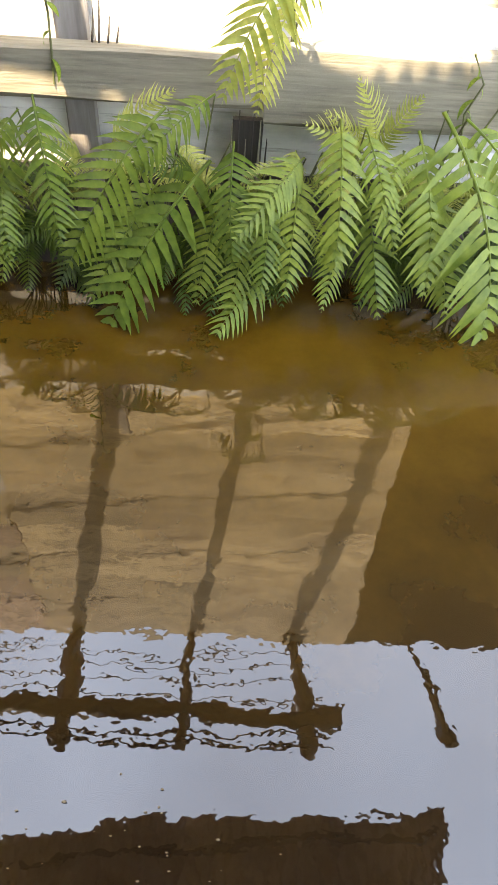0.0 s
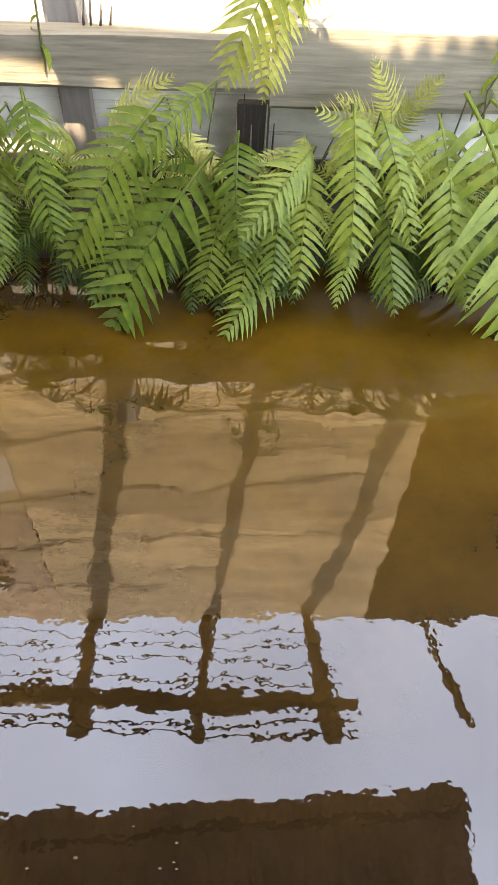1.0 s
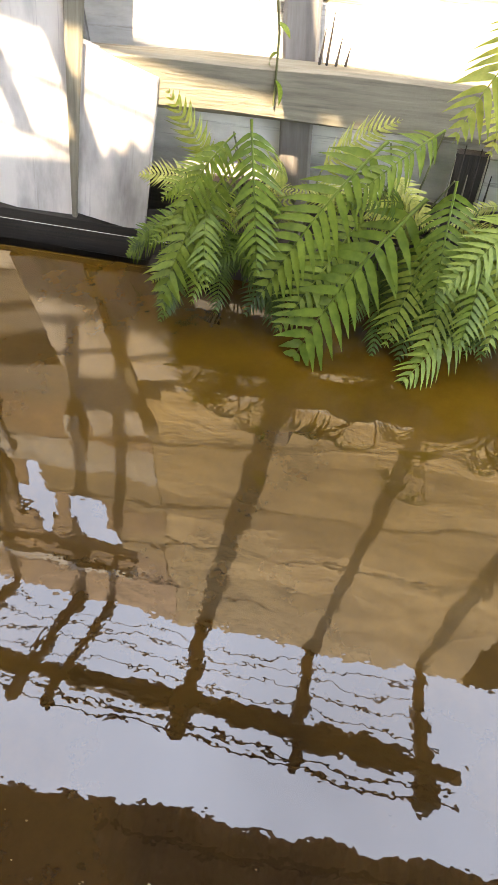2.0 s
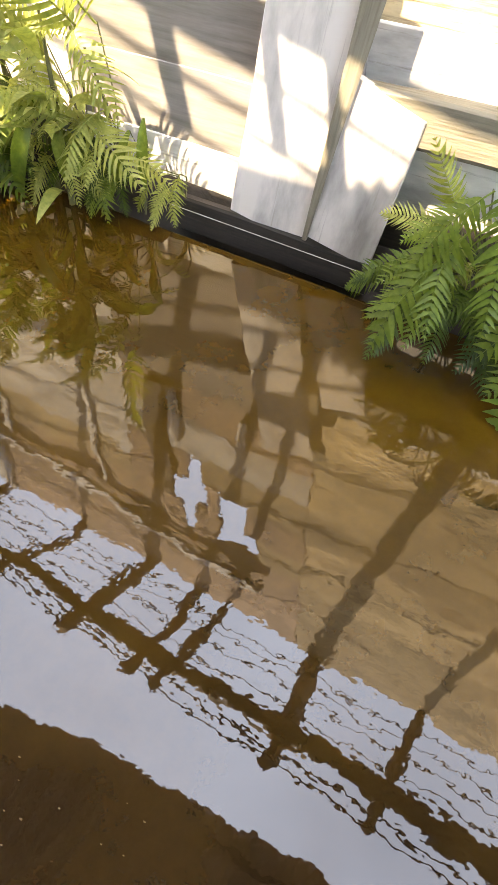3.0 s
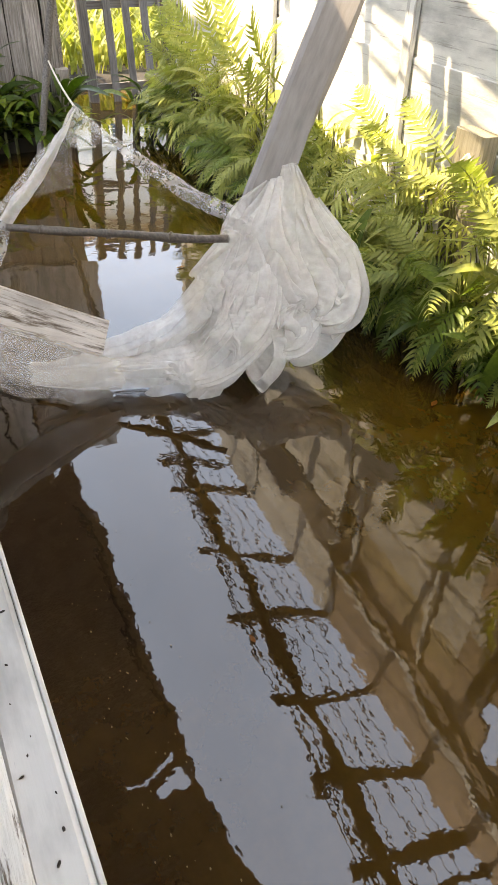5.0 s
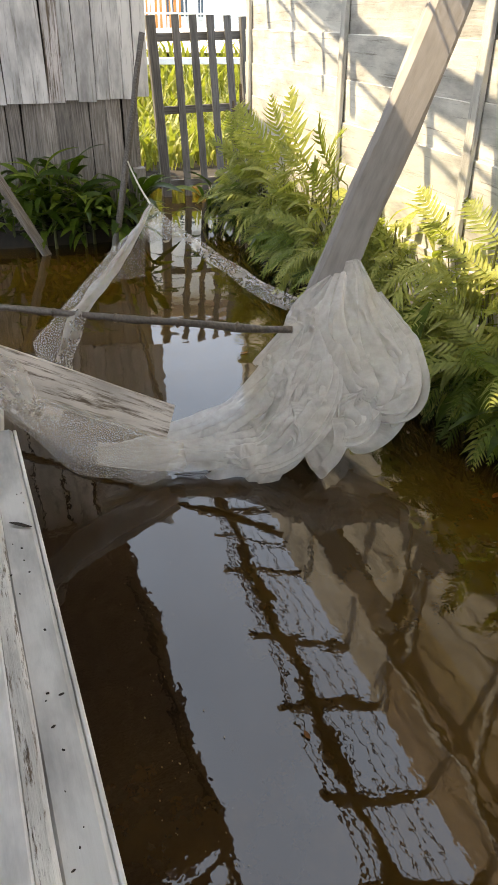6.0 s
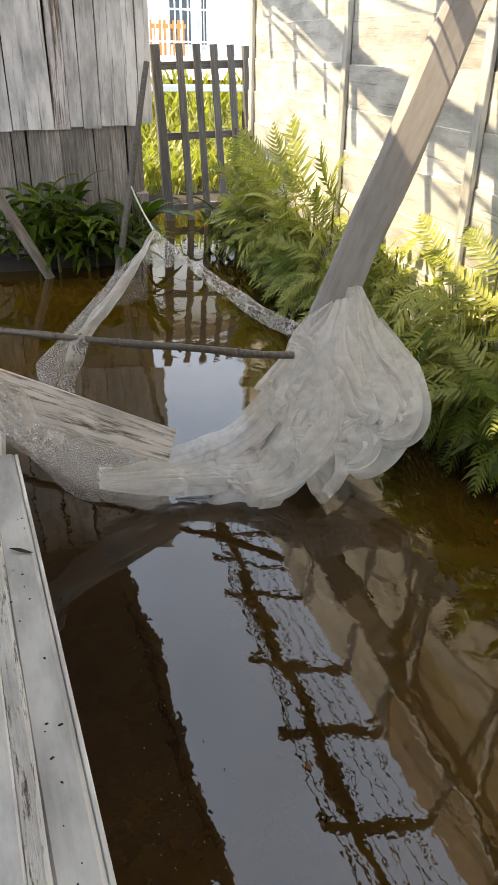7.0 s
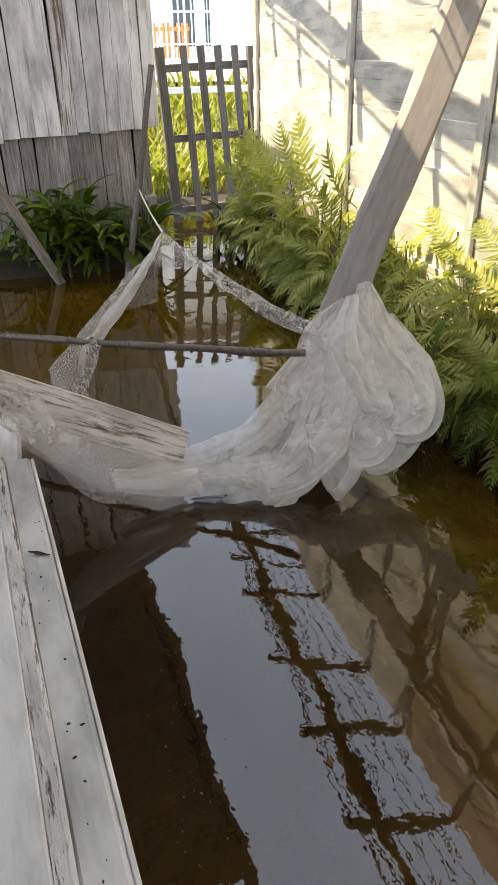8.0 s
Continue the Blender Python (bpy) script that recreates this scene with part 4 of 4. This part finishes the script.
pole = tagged(link("forked_pole", tube(line((-6.27, 0.7, -0.4), (-6.3, 1.12, 1.56), 12, 0, 0.02, 5), [0.036 - 0.0012 * i for i in range(13)], 7, 0.3, 5), HOUSE_LOW, smooth=True), "grey split pole standing in the water", "pole")


def curve_at(pts, f):
    """A smooth curve through pts at f from 0 to 1; pts may be vectors or numbers."""
    g = min(f, 0.99999) * (len(pts) - 1)
    k = int(g)
    h = g - k
    a, b, c, d = pts[max(k - 1, 0)], pts[k], pts[k + 1], pts[min(k + 2, len(pts) - 1)]
    return 0.5 * (2 * b + (c - a) * h + (2 * a - 5 * b + 4 * c - d) * h * h + (3 * b - a - 3 * c + d) * h ** 3)


def swag(path, widths, folds, seed, bulge=0.2, depth=1.0, out=(0.69, -0.36, 0.62), ragged=0.0):
    """Gathered netting along path: v runs down it, u across it, in loose overlapping pleats."""
    pts = [Vector(p) for p in path]
    out = Vector(out).normalized()

    def place(u, v):
        c = curve_at(pts, v)
        t = (curve_at(pts, min(1, v + 0.02)) - curve_at(pts, max(0, v - 0.02))).normalized()
        n = (out - t * out.dot(t)).normalized()
        side = t.cross(n)
        w = max(0.01, curve_at(widths, v))
        drift = u + 0.2 * noise.noise((u * 1.7 + seed, v * 1.9, seed)) + 0.06 * noise.noise((u * 5 + seed, v * 3.0, 3))
        ph = 2 * math.pi * folds * drift
        size = depth * w / folds * max(0.0, 0.9 + 1.2 * noise.noise((u * 2.3 + seed, v * 1.7, 9)))
        x = (u - 0.5) * w + 0.32 * size * math.sin(ph)
        blend = 0.5 + 0.5 * noise.noise((u * 2 + seed, v * 2, 11))
        z = size * (0.45 * math.cos(ph) * (1 - blend) + 0.75 * (0.5 - abs(math.sin(ph * 0.5 + seed))) * blend) + bulge * w * (1 - (2 * u - 1) ** 2)
        x += w * 0.16 * noise.noise((v * 2.5, seed, u))
        a, b = (u - 0.5) * w * 7, v * len(pts) * 0.9
        tilt = 0.6 * math.sin(seed * 1.7)
        p, q = a + tilt * b + 0.9 * noise.noise((a * 0.7, b * 0.7, seed)), 0.45 * b - tilt * a * 0.5 + 0.7 * noise.noise((a * 0.7, b * 0.7, seed + 8))
        crease = 0.5 - abs(noise.noise((p, q, seed))) * 2 + 0.45 * (0.5 - 2 * abs(noise.noise((p * 2.3, q * 1.9, seed + 4)))) + 0.2 * (0.5 - 2 * abs(noise.noise((p * 5.1, q * 4.3, seed + 6))))
        crumple = 0.028 * crease * min(1.0, w * 6) + 0.035 * noise.noise((u * 2 + seed, v * 3, 7))
        slip = ragged * noise.noise((u * 7 + seed, 2, seed)) * smooth(0.6, 1.0, v)
        return c + side * x + n * (z + crumple) + t * slip
    return place


net = tagged(empty("fishing_net", (0, 0, 0)), "white fishing net bunched on a post and trailing in water", "net")
OUT = Vector((0.69, -0.36, 0.62))
SWAGS = (
    ("hood_lining", [(-3.32, 1.47, 0.69), (-3.23, 1.44, 0.52), (-3.08, 1.4, 0.34), (-2.96, 1.34, 0.24), (-2.97, 1.29, 0.2)], [0.1, 0.3, 0.44, 0.5, 0.46], 6, 1.0, 0.16, 0.6, 0.04),
    ("hood", [(-3.28, 1.46, 0.74), (-3.18, 1.45, 0.59), (-3.05, 1.45, 0.44), (-2.9, 1.44, 0.31), (-2.89, 1.42, 0.27)], [0.06, 0.2, 0.32, 0.36, 0.34], 6, 4.0, 0.2, 1.0, 0.06),
    ("side_bulge", [(-3.16, 1.52, 0.62), (-3.05, 1.55, 0.5), (-2.9, 1.56, 0.39), (-2.82, 1.51, 0.29), (-2.85, 1.43, 0.26)], [0.06, 0.13, 0.18, 0.22, 0.17], 5, 7.0, 0.26, 1.2, 0.05),
    ("flap", [(-3.25, 1.39, 0.69), (-3.10, 1.30, 0.52), (-2.97, 1.31, 0.38), (-2.85, 1.36, 0.28)], [0.06, 0.16, 0.22, 0.08], 3, 13.0, 0.26, 0.8, 0.02),
    ("front_skirt", [(-3.03, 1.33, 0.39), (-2.9, 1.29, 0.28), (-2.85, 1.3, 0.23), (-2.87, 1.3, 0.21)], [0.14, 0.26, 0.3, 0.28], 7, 17.0, 0.12, 1.2, 0.05),
    ("front_skirt", [(-3.03, 1.27, 0.4), (-2.91, 1.19, 0.27), (-2.85, 1.12, 0.16), (-2.85, 1.06, 0.1)], [0.14, 0.26, 0.32, 0.3], 6, 43.0, 0.14, 1.2, 0.05),
    ("shoulder", [(-3.26, 1.37, 0.67), (-3.24, 1.25, 0.55), (-3.16, 1.16, 0.44), (-3.09, 1.04, 0.32)], [0.06, 0.14, 0.2, 0.2], 5, 19.0, 0.2, 1.2, 0.02),
    ("long_swag", [(-3.21, 1.23, 0.52), (-3.12, 1.12, 0.39), (-3.07, 0.99, 0.28), (-3.02, 0.84, 0.18), (-3.02, 0.68, 0.14), (-3.02, 0.50, 0.13)], [0.1, 0.18, 0.18, 0.15, 0.14, 0.09], 5, 23.0, 0.2, 1.3, 0.02),
    ("long_swag", [(-3.09, 1.28, 0.44), (-2.97, 1.22, 0.32), (-2.87, 1.08, 0.19), (-2.86, 0.93, 0.10), (-2.92, 0.77, 0.07), (-3.00, 0.57, 0.07)], [0.08, 0.2, 0.24, 0.21, 0.16, 0.1], 7, 29.0, 0.2, 1.3, 0.03),
    ("long_swag", [(-3.09, 1.13, 0.34), (-3.00, 1.03, 0.22), (-2.95, 0.88, 0.10), (-2.96, 0.70, 0.08), (-2.99, 0.45, 0.09), (-2.98, 0.25, 0.13)], [0.12, 0.2, 0.2, 0.18, 0.14, 0.08], 5, 31.0, 0.2, 1.0, 0.02),
    ("wet_end", [(-2.90, 1.06, 0.13), (-2.86, 0.92, 0.05), (-2.87, 0.80, 0.01), (-2.90, 0.70, -0.02)], [0.16, 0.22, 0.22, 0.18], 4, 37.0, 0.12, 1.0, 0.06),
)
for name, path, widths, folds, seed, bulge, depth, ragged in SWAGS:
    place = swag(path, widths, folds, seed, bulge, depth, OUT, ragged)
    part(name, grid_sheet(130, 110, place), NET_DENSE if name == "hood_lining" else NET_THICK, net, smooth=True)


def drape(a, b, w0, w1, sag, seed, folds=5, drop=0.0):
    a, b = Vector(a), Vector(b)
    d = (b - a).normalized()
    side = Vector((0, 0, 1)).cross(d).normalized()

    def place(u, v):
        c = a.lerp(b, u)
        c.z -= sag * 4 * u * (1 - u)
        w = w0 + (w1 - w0) * u
        s = v - 0.5
        wob = 0.35 * math.sin(folds * 2 * math.pi * v + 4 * u + seed) * w * 0.25
        return c + Vector((0, 0, 1)) * (wob - drop * w * abs(s) + 0.02 * noise.noise((u * 6, v * 4, seed))) + side * (w * s) * (1 + 0.3 * noise.noise((u * 4, seed, 2)))
    return place


HEM_LINE = [Vector(p) for p in ((-2.97, -0.16, 0.5), (-2.95, -0.03, 0.34), (-2.92, 0.14, 0.14), (-2.91, 0.36, 0.04), (-2.92, 0.58, 0.02))]


def skirt(reach, seed, out):
    """Loose netting hanging under the slanting plank down to a sagging hem."""
    a, b = Vector((-2.96, -0.16, 0.575)), Vector((-2.96, 0.6, 0.16))

    def place(u, v):
        c = a.lerp(b, u).lerp(curve_at(HEM_LINE, u), reach * v)
        pleat = math.sin(20 * u + 9 * v + seed + 4 * noise.noise((u * 3, v * 2, seed)))
        return c + Vector((out * math.sin(math.pi * v * 0.7) + 0.012 * pleat * (0.3 + v) + 0.03 * noise.noise((u * 5, v * 3, seed)), 0.02 * noise.noise((u * 4, v * 3, seed + 5)), -0.03 * (1 - v) + 0.012 * noise.noise((u * 9, v * 5, seed + 3))))
    return place


part("skirt", grid_sheet(70, 26, skirt(1.0, 1.0, 0.05)), NET_VEIL, net, smooth=True)
part("skirt", grid_sheet(70, 26, skirt(0.9, 4.0, 0.02)), NET_VEIL, net, smooth=True)
part("skirt", grid_sheet(70, 26, skirt(0.75, 7.0, 0.07)), NET_VEIL, net, smooth=True)
cover = swag([(-3.0, -0.3, 0.73), (-2.96, -0.16, 0.635), (-2.93, -0.06, 0.53), (-2.92, 0.02, 0.38)], [0.1, 0.14, 0.14, 0.1], 3, 41.0, 0.1, 1.0, OUT)
part("cover", grid_sheet(50, 30, cover), NET_THIN, net, smooth=True)
VEIL_FOOT = [Vector(p) for p in ((-5.3, 0.86, 0.1), (-5.28, 0.5, 0.06), (-4.9, 0.24, 0.03), (-4.5, 0.05, 0.02), (-3.97, 0.08, 0.0))]


def veil(u, v):
    top = Vector((-4.44, 0.78, 0.76)).lerp(Vector((-3.7, 0.28, 0.48)), u)
    top.z -= 0.12 * u * (1 - u)
    k = min(3, int(u * 4))
    low = VEIL_FOOT[k].lerp(VEIL_FOOT[k + 1], u * 4 - k)
    p = top.lerp(low, v)
    p.z += 0.1 * math.sin(math.pi * v) * (1 - u) + 0.015 * noise.noise((u * 6, v * 6, 3)) + 0.012 * math.sin(u * 30 + v * 3) * v * (1 - v)
    return p


part("veil", grid_sheet(60, 30, veil), NET_VEIL, net, smooth=True)
part("arm", grid_sheet(40, 12, drape((-4.44, 0.78, 0.77), (-3.32, 1.28, 0.53), 0.03, 0.16, 0.05, 2, 2, 0.3)), NET_THIN, net, smooth=True)
part("arm", grid_sheet(40, 12, drape((-4.44, 0.78, 0.77), (-3.7, 0.28, 0.48), 0.03, 0.1, 0.03, 4, 2, 0.4)), NET_THICK, net, smooth=True)
part("arm", grid_sheet(30, 10, drape((-3.7, 0.28, 0.48), (-3.5, 0.08, 0.04), 0.1, 0.12, 0.0, 6, 2, 0.3)), NET_THIN, net, smooth=True)
part("gore", grid_sheet(24, 14, lambda u, v: Vector((-4.44, 0.78, 0.77)).lerp(Vector((-4.2, 0.89, 0.69)).lerp(Vector((-4.27, 0.66, 0.68)), v), u) + Vector((0, 0, -0.07 * u * math.sin(math.pi * v) + 0.012 * math.sin(v * 16) * u))), NET_THIN, net, smooth=True)
part("cord", tube(line((-4.44, 0.78, 0.77), (-6.26, 0.94, 0.7), 6, 0.02), 0.006, 5), ROPE, net)

# ---- drooping strap leaves among the ferns, and fallen leaves on the water ----
def strap_plant(root, leaves):
    ob = tagged(empty("plant", root), "pale strap-shaped leaves drooping between the ferns", "plant", "strap-leaved plants")
    for start, tip in leaves:
        start, tip = Vector(start), Vector(tip)
        y = tip - start
        size = y.length
        y.normalize()
        x = y.cross(Vector((0.4, -0.7, 0.6))).normalized()
        z = x.cross(y)
        leaf = new("leaf", BLADES[0])
        leaf.parent = ob
        leaf.matrix_basis = Matrix.Translation(start - Vector(root)) @ Matrix((x * size * 0.8, y * size, z * size)).transposed().to_4x4()
        base = start - Vector(root)
        part("stalk", tube([(0, 0, -0.03), base * 0.5 + Vector((0, 0.03, 0.05)), base], [0.004, 0.0035, 0.003], 5), STALK, ob)


strap_plant((-2.3, 2.05, 0.08), [((-2.24, 2.0, 0.42), (-2.33, 1.86, 0.04)), ((-2.3, 2.0, 0.38), (-2.46, 1.84, 0.12)), ((-2.2, 2.06, 0.4), (-2.12, 1.95, 0.12))])
strap_plant((-2.75, 2.05, 0.08), [((-2.66, 1.9, 0.42), (-2.75, 1.77, 0.1)), ((-2.85, 1.9, 0.3), (-2.95, 1.75, 0.03)), ((-2.72, 1.9, 0.36), (-2.6, 1.78, 0.08))])
strap_plant((-1.85, 2.08, 0.08), [((-1.85, 2.12, 0.4), (-1.82, 2.04, 0.16)), ((-1.92, 2.12, 0.34), (-1.97, 2.0, 0.1))])
strap_plant((-3.35, 2.05, 0.08), [((-3.3, 1.9, 0.5), (-3.2, 1.72, 0.1)), ((-3.4, 1.9, 0.44), (-3.5, 1.74, 0.08))])


def fallen_leaf(x, y, size, turn):
    bm = grid_sheet(4, 8, lambda u, v: (size * 0.45 * (u - 0.5) * math.sin(math.pi * (0.04 + 0.93 * v)), size * (v - 0.5), 0.004 + 0.12 * size * abs(u - 0.5) ** 2 + 0.1 * size * (v - 0.5) ** 2))
    ob = tagged(link("fallen_leaf", bm, DEAD_LEAF, smooth=True), "small orange-brown dead leaf floating on the water", "leaf", "fallen leaves")
    ob.matrix_basis = pose(x, y, 0, 0, 0, turn)


DEAD_LEAF = leaf_material("orange dead leaf", (0.2, 0.07, 0.012), (0.32, 0.13, 0.02))
for x, y, size, turn in ((-2.41, 1.76, 0.05, 30), (-4.05, 1.2, 0.05, 10), (-1.6, 0.62, 0.03, 100)):
    fallen_leaf(x, y, size, turn)
